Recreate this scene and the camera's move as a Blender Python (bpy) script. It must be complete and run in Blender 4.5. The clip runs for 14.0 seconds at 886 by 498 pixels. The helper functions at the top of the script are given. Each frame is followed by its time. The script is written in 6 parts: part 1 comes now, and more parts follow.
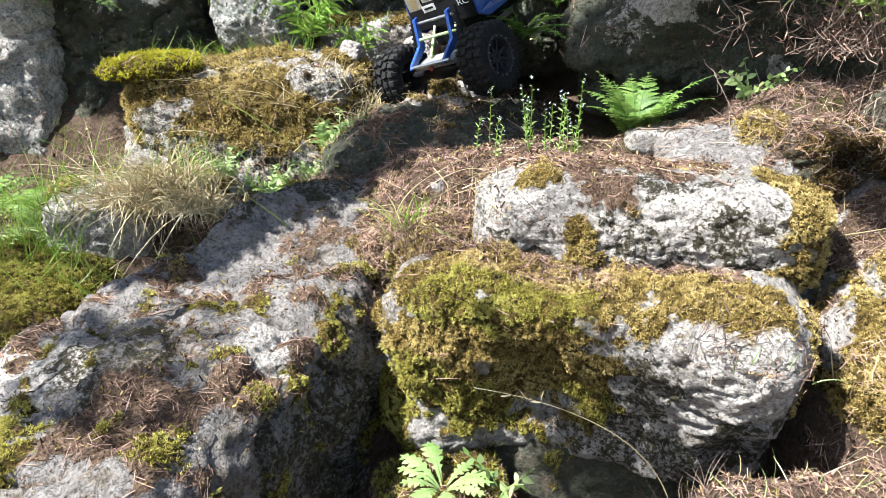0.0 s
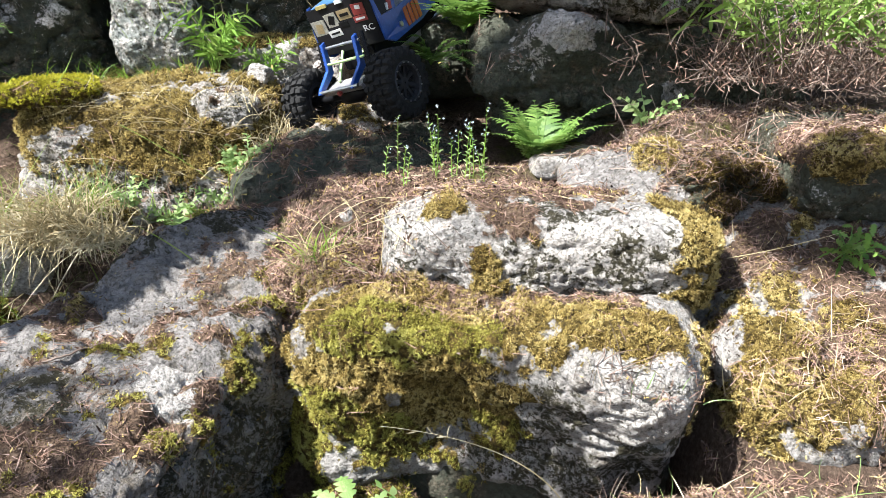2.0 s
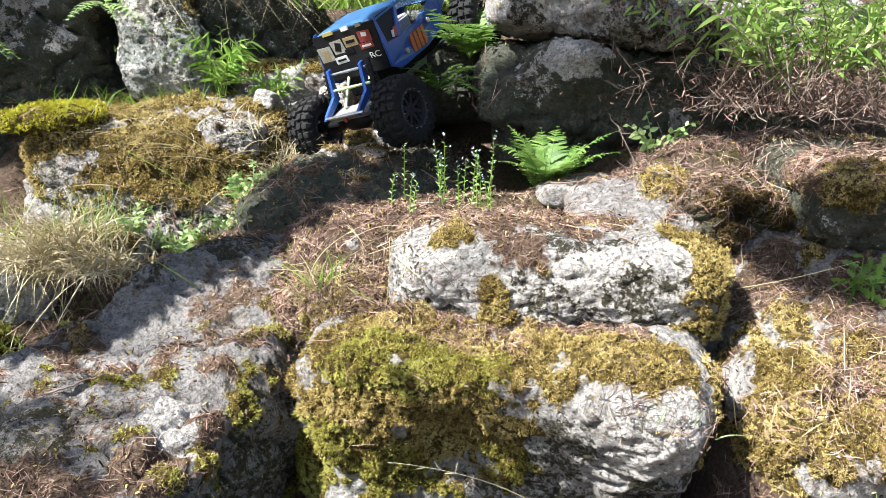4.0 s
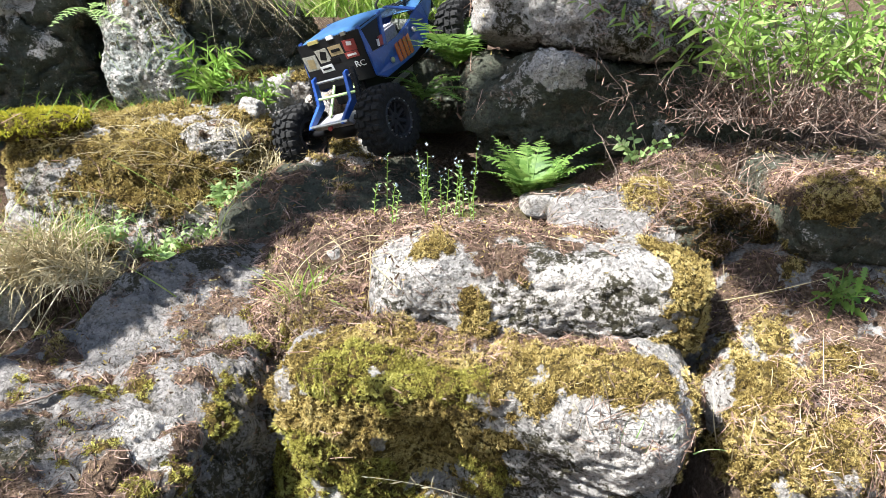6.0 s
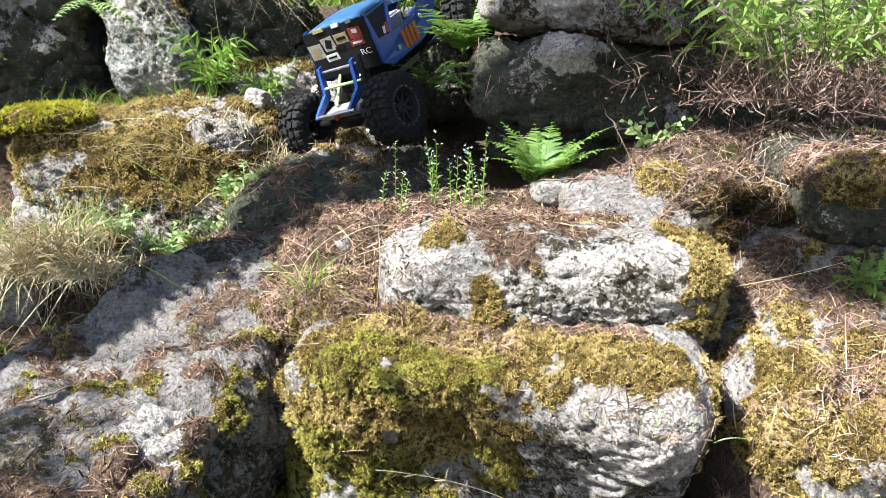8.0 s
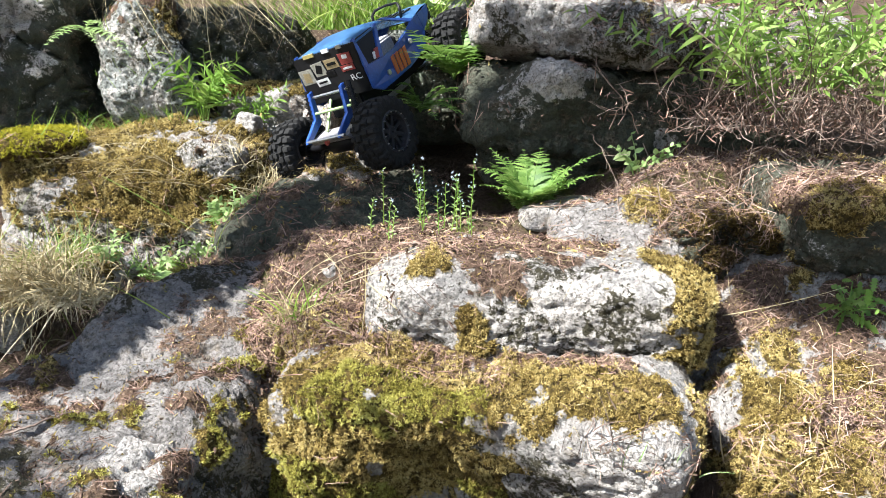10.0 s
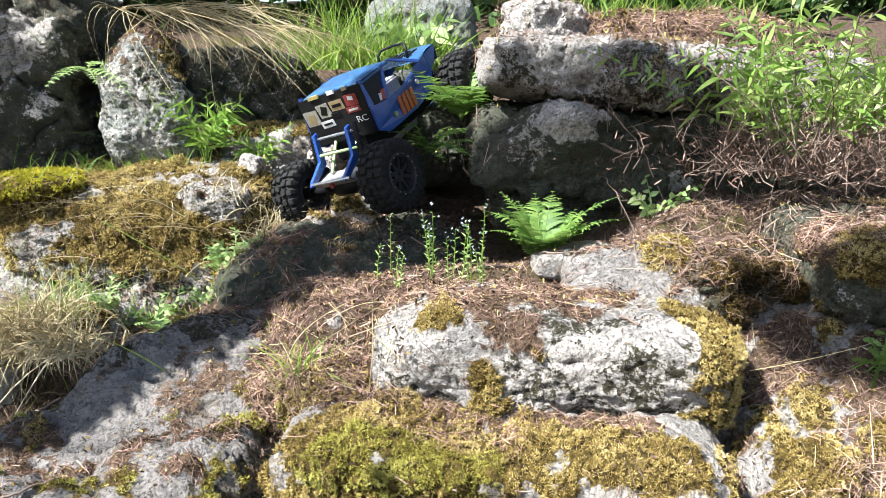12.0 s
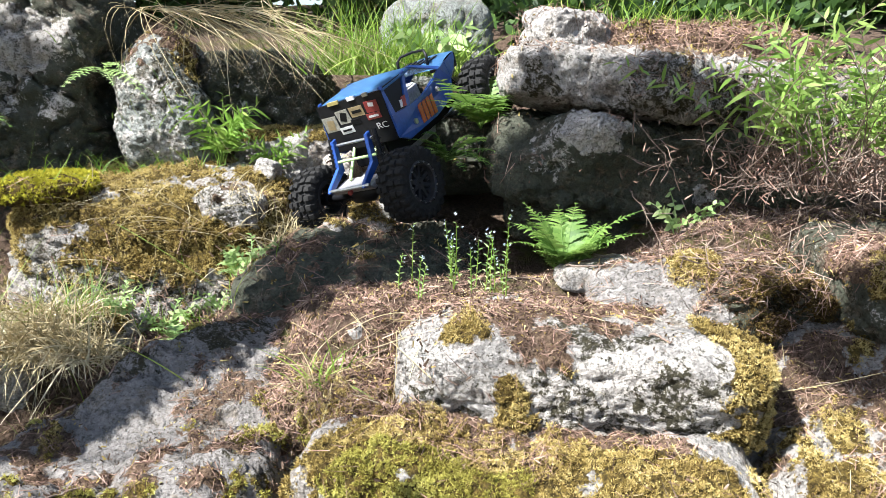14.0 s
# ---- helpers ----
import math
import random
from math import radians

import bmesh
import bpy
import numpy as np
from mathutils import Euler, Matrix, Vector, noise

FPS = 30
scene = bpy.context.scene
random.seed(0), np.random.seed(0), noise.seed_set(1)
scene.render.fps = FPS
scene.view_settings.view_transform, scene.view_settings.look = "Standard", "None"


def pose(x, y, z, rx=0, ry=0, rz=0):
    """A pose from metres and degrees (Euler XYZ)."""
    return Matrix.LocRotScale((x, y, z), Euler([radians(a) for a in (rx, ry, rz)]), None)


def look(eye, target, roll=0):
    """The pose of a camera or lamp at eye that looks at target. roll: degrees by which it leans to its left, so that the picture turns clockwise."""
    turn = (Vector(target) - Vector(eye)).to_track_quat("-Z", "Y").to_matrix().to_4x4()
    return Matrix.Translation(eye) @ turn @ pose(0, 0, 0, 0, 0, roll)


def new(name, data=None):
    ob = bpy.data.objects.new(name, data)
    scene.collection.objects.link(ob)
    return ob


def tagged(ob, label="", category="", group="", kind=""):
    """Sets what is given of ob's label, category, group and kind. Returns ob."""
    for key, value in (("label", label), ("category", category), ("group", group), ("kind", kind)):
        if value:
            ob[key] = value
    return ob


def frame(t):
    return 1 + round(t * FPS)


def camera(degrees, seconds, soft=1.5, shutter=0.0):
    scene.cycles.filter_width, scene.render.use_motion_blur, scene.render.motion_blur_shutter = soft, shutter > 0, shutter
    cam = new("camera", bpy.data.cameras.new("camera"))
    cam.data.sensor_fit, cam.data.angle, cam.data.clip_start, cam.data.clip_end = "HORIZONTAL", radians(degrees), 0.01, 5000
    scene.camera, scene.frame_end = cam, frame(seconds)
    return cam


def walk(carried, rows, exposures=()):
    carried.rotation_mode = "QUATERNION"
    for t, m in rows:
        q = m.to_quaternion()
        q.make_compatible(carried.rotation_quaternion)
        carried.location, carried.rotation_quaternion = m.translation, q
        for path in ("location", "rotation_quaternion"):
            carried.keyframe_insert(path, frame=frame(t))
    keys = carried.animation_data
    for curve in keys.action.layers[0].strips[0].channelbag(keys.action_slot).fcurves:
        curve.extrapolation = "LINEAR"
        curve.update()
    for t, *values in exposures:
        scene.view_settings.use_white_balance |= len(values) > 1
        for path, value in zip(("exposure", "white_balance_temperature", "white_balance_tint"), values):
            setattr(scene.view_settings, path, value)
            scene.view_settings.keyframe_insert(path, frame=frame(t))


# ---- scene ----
cam = camera(63.2, 14.0, 0.6)
METRES, EYE, TILT, LEAN, TURN = 0.28, 0.8, -20.0, 0.0, 0.0
ROWS = [
    (0.0, 0.0, 0.0, 0.0, 0.0, -0.0, 0.0),
    (0.5, 0.0126, 0.0269, 0.0568, -1.52, -0.21, 0.7),
    (1.0, 0.0659, 0.0088, 0.0549, -4.28, -0.62, 1.4),
    (1.5, 0.0816, -0.0286, 0.07, -5.47, -0.42, 1.79),
    (2.0, 0.0831, -0.0328, 0.1138, -5.92, 0.47, 1.6),
    (2.5, 0.0541, -0.0387, 0.1278, -5.66, 1.08, 1.09),
    (3.0, 0.0545, -0.0301, 0.144, -5.58, 1.69, 1.29),
    (5.5, 0.1079, 0.0072, 0.1735, -6.11, 2.32, 1.38),
    (6.0, 0.1207, 0.0031, 0.1806, -6.36, 2.57, 1.18),
    (6.5, 0.1131, 0.0002, 0.1793, -5.95, 2.57, 1.2),
    (7.0, 0.1136, 0.0116, 0.1913, -5.82, 2.7, 1.32),
    (7.5, 0.1172, 0.0658, 0.1796, -5.78, 2.38, 1.83),
    (8.0, 0.1211, 0.0694, 0.1684, -5.6, 1.93, 2.03),
    (10.5, 0.2012, 0.0871, 0.2502, -5.63, 3.86, 2.08),
    (11.0, 0.2068, 0.1069, 0.2748, -5.62, 4.62, 2.11),
    (11.5, 0.21, 0.13, 0.3058, -5.7, 5.29, 2.01),
    (12.0, 0.1637, 0.2243, 0.3166, -5.5, 5.85, 2.14),
    (12.5, 0.106, 0.3362, 0.3108, -5.5, 5.47, 1.76),
    (13.0, 0.0525, 0.3262, 0.3125, -5.17, 5.53, 0.76),
    (13.5, 0.0383, 0.2926, 0.3371, -5.17, 5.95, 0.96),
    (14.0, 0.0526, 0.2924, 0.3558, -5.58, 6.25, 1.06),
]
walk(cam, [(t, pose(0, 0, EYE, TILT, LEAN, TURN) @ pose(METRES * x, METRES * y, METRES * z, 90 + pitch, roll, yaw)) for t, x, y, z, yaw, pitch, roll in ROWS])

# ---- light ----
SUN = Vector((-0.57, -0.22, 0.80)).normalized()
world = bpy.data.worlds.new("world")
scene.world = world
world.use_nodes = True
wn = world.node_tree.nodes
sky = wn.new("ShaderNodeTexSky")
sky.sky_type = "NISHITA"
sky.sun_disc = False
sky.sun_elevation = math.asin(SUN.z)
sky.sun_rotation = math.atan2(SUN.x, SUN.y)
wn["Background"].inputs["Strength"].default_value = 0.062
world.node_tree.links.new(sky.outputs["Color"], wn["Background"].inputs["Color"])
sun_data = bpy.data.lights.new("sun", "SUN")
sun_data.energy = 5.0
sun_data.angle = radians(0.53)
sun_data.color = (0.975, 0.985, 1.0)
sun = new("sun", sun_data)
sun.matrix_world = look(SUN * 6, (0, 0, 0))
scene.view_settings.exposure = 1.97

# ---- materials ----
def material(name, rough=0.8, metal=0.0):
    m = bpy.data.materials.new(name)
    m.use_nodes = True
    b = m.node_tree.nodes["Principled BSDF"]
    b.inputs["Roughness"].default_value = rough
    b.inputs["Metallic"].default_value = metal
    return m, m.node_tree.nodes, m.node_tree.links, b


def noise_tex(nodes, links, vec, scale, detail=6.0, rough=0.6, dist=0.0):
    n = nodes.new("ShaderNodeTexNoise")
    n.inputs["Scale"].default_value = scale
    n.inputs["Detail"].default_value = detail
    n.inputs["Roughness"].default_value = rough
    n.inputs["Distortion"].default_value = dist
    links.new(vec, n.inputs["Vector"])
    return n.outputs["Fac"]


def ramp(nodes, links, fac, stops):
    r = nodes.new("ShaderNodeValToRGB")
    el = r.color_ramp.elements
    while len(el) < len(stops):
        el.new(0.5)
    for e, (p, c) in zip(el, stops):
        e.position = p
        e.color = (*c, 1) if len(c) == 3 else c
    links.new(fac, r.inputs["Fac"])
    return r.outputs["Color"]


def mix(nodes, links, fac, a, b, mode="MIX"):
    n = nodes.new("ShaderNodeMix")
    n.data_type = "RGBA"
    n.blend_type = mode
    for sock, val in ((n.inputs["Factor"], fac), (n.inputs["A"], a), (n.inputs["B"], b)):
        if isinstance(val, (int, float)):
            sock.default_value = val
        elif isinstance(val, tuple):
            sock.default_value = (*val, 1)
        else:
            links.new(val, sock)
    return n.outputs["Result"]


def calc(nodes, links, op, a, b=0.0, c=0.0, clamp=False):
    n = nodes.new("ShaderNodeMath")
    n.operation = op
    n.use_clamp = clamp
    for i, val in enumerate((a, b, c)):
        if isinstance(val, (int, float)):
            n.inputs[i].default_value = val
        else:
            links.new(val, n.inputs[i])
    return n.outputs[0]


def step(nodes, links, val, lo, hi):
    n = nodes.new("ShaderNodeMapRange")
    n.interpolation_type = "SMOOTHSTEP"
    n.inputs["From Min"].default_value = lo
    n.inputs["From Max"].default_value = hi
    links.new(val, n.inputs["Value"])
    return n.outputs["Result"]


def attr(nodes, name):
    n = nodes.new("ShaderNodeAttribute")
    n.attribute_name = name
    return n.outputs["Fac"]


def bump(nodes, links, bsdf, height, dist, strength=1.0):
    n = nodes.new("ShaderNodeBump")
    n.inputs["Distance"].default_value = dist
    n.inputs["Strength"].default_value = strength
    links.new(height, n.inputs["Height"])
    links.new(n.outputs["Normal"], bsdf.inputs["Normal"])


def cells(nodes, links, vec, scale):
    n = nodes.new("ShaderNodeTexVoronoi")
    n.inputs["Scale"].default_value = scale
    links.new(vec, n.inputs["Vector"])
    return n.outputs["Distance"], n.outputs["Color"]


def stone_material(name, base, warm):
    """Weathered rock: grey crumbs, pale crust, black crust or painted shade, with moss bed and needle mould where the
    attributes say so.
    """
    m, n, l, b = material(name, 0.92)
    b.inputs["Specular IOR Level"].default_value = 0.15
    pos = n.new("ShaderNodeNewGeometry").outputs["Position"]
    wob = n.new("ShaderNodeTexNoise")
    wob.inputs["Scale"].default_value = 130
    wob.inputs["Detail"].default_value = 3
    l.new(pos, wob.inputs["Vector"])
    sc = n.new("ShaderNodeVectorMath")
    sc.operation = "MULTIPLY_ADD"
    sc.inputs[1].default_value = (0.007, 0.007, 0.007)
    l.new(wob.outputs["Color"], sc.inputs[0])
    l.new(pos, sc.inputs[2])
    vec = sc.outputs[0]
    mid = noise_tex(n, l, pos, 38, 8, 0.74)
    fine = noise_tex(n, l, pos, 160, 6, 0.75)
    d1, c1 = cells(n, l, vec, 340)
    d2, c2 = cells(n, l, vec, 120)
    sep = n.new("ShaderNodeSeparateColor")
    l.new(c1, sep.inputs["Color"])
    tone = ramp(n, l, sep.outputs[0], [(0.0, (0.8, 0.8, 0.8)), (0.35, (0.94, 0.94, 0.94)), (1.0, (1.08, 1.08, 1.08))])
    col = ramp(n, l, mid, [(0.25, tuple(c * 0.6 for c in base)), (0.42, tuple(c * 0.92 for c in base)), (0.62, base), (0.8, warm)])
    stain = step(n, l, noise_tex(n, l, pos, 17, 8, 0.75, 0.2), 0.50, 0.64)
    col = mix(n, l, calc(n, l, "MULTIPLY", stain, 0.75), col, ramp(n, l, fine, [(0.35, (0.10, 0.075, 0.05)), (0.65, (0.27, 0.22, 0.16))]))
    # pale crust; on the ledge slabs it also stands in for sunlight
    pm = calc(n, l, "ADD", calc(n, l, "MULTIPLY", attr(n, "pale"), 0.36), calc(n, l, "MULTIPLY", calc(n, l, "ADD", mid, calc(n, l, "MULTIPLY", fine, 0.6)), 0.72))
    pm = step(n, l, pm, 0.76, 0.84)
    pcol = ramp(n, l, fine, [(0.3, (0.34, 0.305, 0.265)), (0.5, (0.52, 0.48, 0.43)), (0.75, (0.66, 0.62, 0.57))])
    col = mix(n, l, pm, col, pcol)
    col = mix(n, l, 1.0, col, tone, "MULTIPLY")
    # holes and crevices between the crumbs, their shade painted in as dark colour
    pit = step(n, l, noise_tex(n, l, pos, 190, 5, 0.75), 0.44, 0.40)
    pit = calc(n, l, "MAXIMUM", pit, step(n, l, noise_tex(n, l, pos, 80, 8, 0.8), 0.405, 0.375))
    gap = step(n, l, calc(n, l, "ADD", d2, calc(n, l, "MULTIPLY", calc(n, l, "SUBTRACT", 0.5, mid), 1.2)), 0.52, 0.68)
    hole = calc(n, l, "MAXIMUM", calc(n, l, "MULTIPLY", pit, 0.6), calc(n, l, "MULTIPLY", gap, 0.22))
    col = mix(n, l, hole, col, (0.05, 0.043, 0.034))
    # black crust in ragged specks; it also paints in shade on some rocks
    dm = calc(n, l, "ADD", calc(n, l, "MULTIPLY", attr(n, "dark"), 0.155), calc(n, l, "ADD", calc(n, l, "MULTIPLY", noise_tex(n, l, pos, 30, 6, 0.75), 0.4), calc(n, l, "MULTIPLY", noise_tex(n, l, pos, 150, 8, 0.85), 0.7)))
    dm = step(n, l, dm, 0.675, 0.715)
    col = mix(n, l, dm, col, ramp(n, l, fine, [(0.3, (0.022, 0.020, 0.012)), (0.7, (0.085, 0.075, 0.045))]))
    # needle mould and moss bed
    li = step(n, l, calc(n, l, "ADD", attr(n, "litter"), calc(n, l, "MULTIPLY", calc(n, l, "SUBTRACT", fine, 0.5), 1.2)), 0.38, 0.58)
    col = mix(n, l, li, col, ramp(n, l, fine, [(0.3, (0.04, 0.024, 0.016)), (0.5, (0.13, 0.085, 0.055)), (0.7, (0.27, 0.19, 0.13))]))
    mo = step(n, l, calc(n, l, "ADD", attr(n, "moss"), calc(n, l, "MULTIPLY", calc(n, l, "SUBTRACT", fine, 0.5), 1.0)), 0.3, 0.5)
    mcol = ramp(n, l, fine, [(0.32, (0.016, 0.011, 0.004)), (0.5, (0.08, 0.055, 0.014)), (0.68, (0.24, 0.17, 0.04))])
    col = mix(n, l, mo, col, mcol)
    l.new(col, b.inputs["Base Color"])
    h = calc(n, l, "ADD", calc(n, l, "MULTIPLY", mid, 0.75), calc(n, l, "MULTIPLY", fine, 1.0))
    h = calc(n, l, "ADD", h, calc(n, l, "MULTIPLY", noise_tex(n, l, pos, 420, 3, 0.7), 0.35))
    h = calc(n, l, "SUBTRACT", h, calc(n, l, "ADD", calc(n, l, "MULTIPLY", d2, 0.45), calc(n, l, "MULTIPLY", d1, 0.25)))
    h = calc(n, l, "SUBTRACT", h, calc(n, l, "MULTIPLY", pit, 0.7))
    bump(n, l, b, h, 0.0075, 1.0)
    return m


def leafy(name, stops, rough=0.55, spread=14, trans=0.25, spec=0.3, each=0.5):
    """Leaf, moss, grass or needle colour, a different shade for every blade."""
    m, n, l, b = material(name, rough)
    b.inputs["Specular IOR Level"].default_value = spec
    geo = n.new("ShaderNodeNewGeometry")
    wide = noise_tex(n, l, geo.outputs["Position"], spread, 5, 0.65)
    f = calc(n, l, "MULTIPLY_ADD", geo.outputs["Random Per Island"], each, calc(n, l, "MULTIPLY_ADD", wide, 1.5, -0.25 - each / 2))
    col = ramp(n, l, f, stops)
    l.new(col, b.inputs["Base Color"])
    if trans:
        t = n.new("ShaderNodeBsdfTranslucent")
        l.new(col, t.inputs["Color"])
        mx = n.new("ShaderNodeMixShader")
        mx.inputs["Fac"].default_value = trans
        l.new(b.outputs["BSDF"], mx.inputs[1])
        l.new(t.outputs["BSDF"], mx.inputs[2])
        l.new(mx.outputs["Shader"], n["Material Output"].inputs["Surface"])
    return m


def plain(name, colour, rough=0.5, metal=0.0, var=0.25, scale=60, relief=0.0, gloss=0.5):
    """Manufactured surface with a little unevenness and wear."""
    m, n, l, b = material(name, rough, metal)
    vec = n.new("ShaderNodeTexCoord").outputs["Object"]
    f = noise_tex(n, l, vec, scale, 5, 0.65)
    col = ramp(n, l, f, [(0.3, tuple(c * (1 - var) for c in colour)), (0.7, tuple(min(1, c * (1 + var)) for c in colour))])
    l.new(col, b.inputs["Base Color"])
    rr = n.new("ShaderNodeMapRange")
    rr.inputs["To Min"].default_value = max(0.05, rough - 0.12)
    rr.inputs["To Max"].default_value = min(1, rough + 0.15)
    l.new(f, rr.inputs["Value"])
    l.new(rr.outputs["Result"], b.inputs["Roughness"])
    b.inputs["Specular IOR Level"].default_value = gloss
    if relief:
        bump(n, l, b, noise_tex(n, l, vec, scale * 4, 3, 0.6), relief, 0.6)
    return m


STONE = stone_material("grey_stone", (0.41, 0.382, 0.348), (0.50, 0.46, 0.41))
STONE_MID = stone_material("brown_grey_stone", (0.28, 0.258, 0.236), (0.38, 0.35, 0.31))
# green stain, darkened further to put the shade into the colour
STONE_DARK = stone_material("green_stone_with_shade", (0.088, 0.093, 0.066), (0.15, 0.15, 0.115))
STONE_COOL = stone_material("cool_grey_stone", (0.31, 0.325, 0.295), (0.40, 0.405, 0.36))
MOSS = leafy("moss", [(0.1, (0.055, 0.035, 0.016)), (0.32, (0.18, 0.125, 0.042)), (0.52, (0.39, 0.295, 0.10)), (0.82, (0.62, 0.515, 0.24))], 0.85, 15, 0.25, 0.05, 0.42)
MOSS_GREEN = leafy("green_moss", [(0.1, (0.055, 0.040, 0.012)), (0.34, (0.16, 0.138, 0.03)), (0.56, (0.34, 0.31, 0.07)), (0.86, (0.53, 0.50, 0.16))], 0.85, 15, 0.25, 0.05, 0.42)
MOSS_BROWN = leafy("brown_moss", [(0.15, (0.022, 0.015, 0.008)), (0.5, (0.085, 0.055, 0.022)), (0.75, (0.23, 0.16, 0.05)), (0.95, (0.42, 0.33, 0.11))], 0.85, 15, 0.15, 0.05, 0.5)
MOSS_YELLOW = leafy("yellow_moss", [(0.1, (0.16, 0.15, 0.015)), (0.5, (0.36, 0.34, 0.035)), (0.9, (0.54, 0.50, 0.07))], 0.8, 22, 0.2, 0.05, 0.4)
NEEDLE = leafy("pine_needles", [(0.05, (0.03, 0.018, 0.012)), (0.35, (0.12, 0.075, 0.055)), (0.65, (0.32, 0.20, 0.15)), (0.95, (0.50, 0.37, 0.30))], 0.75, 20, 0.0, 0.15)
MOULD = leafy("leaf_mould", [(0.05, (0.015, 0.01, 0.007)), (0.4, (0.07, 0.045, 0.03)), (0.7, (0.18, 0.12, 0.085)), (0.95, (0.40, 0.32, 0.26))], 0.9, 40, 0.0, 0.1)
WILLOWY = leafy("willowy_leaf", [(0.1, (0.08, 0.17, 0.02)), (0.5, (0.17, 0.30, 0.045)), (0.9, (0.33, 0.43, 0.11))], 0.5, 12, 0.35)
STRAW = leafy("dry_grass", [(0.1, (0.19, 0.15, 0.075)), (0.5, (0.43, 0.35, 0.19)), (0.9, (0.66, 0.58, 0.40))], 0.65, 10, 0.2)
GRASS = leafy("green_grass", [(0.1, (0.07, 0.14, 0.015)), (0.5, (0.16, 0.27, 0.03)), (0.9, (0.34, 0.40, 0.10))], 0.5, 12, 0.35)
FERN = leafy("fern_green", [(0.1, (0.065, 0.14, 0.025)), (0.5, (0.14, 0.245, 0.05)), (0.9, (0.27, 0.38, 0.10))], 0.5, 12, 0.4)
LEAF = leafy("shrub_leaf", [(0.1, (0.09, 0.17, 0.03)), (0.5, (0.19, 0.31, 0.06)), (0.9, (0.36, 0.46, 0.15))], 0.42, 12, 0.35)
PALE_LEAF = leafy("pale_leaf", [(0.1, (0.14, 0.24, 0.065)), (0.5, (0.25, 0.37, 0.125)), (0.9, (0.40, 0.50, 0.22))], 0.5, 12, 0.35)
TWIG = leafy("dead_twigs", [(0.1, (0.06, 0.04, 0.032)), (0.5, (0.16, 0.115, 0.09)), (0.9, (0.31, 0.245, 0.20))], 0.8, 15, 0.0, 0.15)
PETAL = plain("pale_petals", (0.40, 0.47, 0.50), 0.6)
BARK = plain("bark", (0.13, 0.09, 0.07), 0.95, 0, 0.5, 30, 0.01)
DARK_LEAF = leafy("tree_leaf", [(0.1, (0.015, 0.035, 0.008)), (0.5, (0.035, 0.075, 0.014)), (0.9, (0.07, 0.12, 0.028))], 0.5, 4, 0.3)


def ground_material():
    m, n, l, b = material("needle_soil", 0.95)
    b.inputs["Specular IOR Level"].default_value = 0.15
    vec = n.new("ShaderNodeNewGeometry").outputs["Position"]
    f = noise_tex(n, l, vec, 120, 8, 0.85, 0.1)
    g = calc(n, l, "ADD", calc(n, l, "MULTIPLY", noise_tex(n, l, vec, 7, 8, 0.7), 0.55), calc(n, l, "MULTIPLY", noise_tex(n, l, vec, 0.8, 5, 0.65), 0.45))
    col = ramp(n, l, f, [(0.3, (0.03, 0.02, 0.014)), (0.48, (0.12, 0.08, 0.055)), (0.6, (0.20, 0.14, 0.10)), (0.76, (0.34, 0.27, 0.21))])
    col = mix(n, l, step(n, l, g, 0.55, 0.62), col, ramp(n, l, f, [(0.3, (0.03, 0.03, 0.01)), (0.6, (0.13, 0.13, 0.03))]))
    l.new(col, b.inputs["Base Color"])
    bump(n, l, b, calc(n, l, "ADD", f, calc(n, l, "MULTIPLY", noise_tex(n, l, vec, 260, 4, 0.7), 0.5)), 0.016)
    return m


SOIL = ground_material()

# ---- mesh helpers ----
PERM = np.random.RandomState(7).permutation(256)
PERM = np.concatenate([PERM, PERM, PERM])
GRAD = np.random.RandomState(8).normal(size=(256, 3))
GRAD /= np.linalg.norm(GRAD, axis=1)[:, None]


def perlin(p):
    """Gradient noise, about -0.6 to 0.6, at the rows of p."""
    i = np.floor(p).astype(int)
    f = p - i
    u = f * f * f * (f * (f * 6 - 15) + 10)
    i &= 255
    out = 0
    for dx in (0, 1):
        for dy in (0, 1):
            for dz in (0, 1):
                h = PERM[PERM[PERM[(i[:, 0] + dx) & 255] + ((i[:, 1] + dy) & 255)] + ((i[:, 2] + dz) & 255)]
                g = GRAD[h]
                d = g[:, 0] * (f[:, 0] - dx) + g[:, 1] * (f[:, 1] - dy) + g[:, 2] * (f[:, 2] - dz)
                w = (u[:, 0] if dx else 1 - u[:, 0]) * (u[:, 1] if dy else 1 - u[:, 1]) * (u[:, 2] if dz else 1 - u[:, 2])
                out = out + w * d
    return out


def fbm(p, freq, octaves=4, gain=0.5, seed=0):
    out, a = 0, 1.0
    for k in range(octaves):
        out = out + a * perlin(p * freq * 2.03 ** k + (seed * 13.7 + k * 5.1, seed * 7.3 + 11.9 * k, 3.3 * seed + k))
        a *= gain
    return out


def smooth(a, lo, hi):
    t = np.clip((a - lo) / (hi - lo), 0, 1)
    return t * t * (3 - 2 * t)


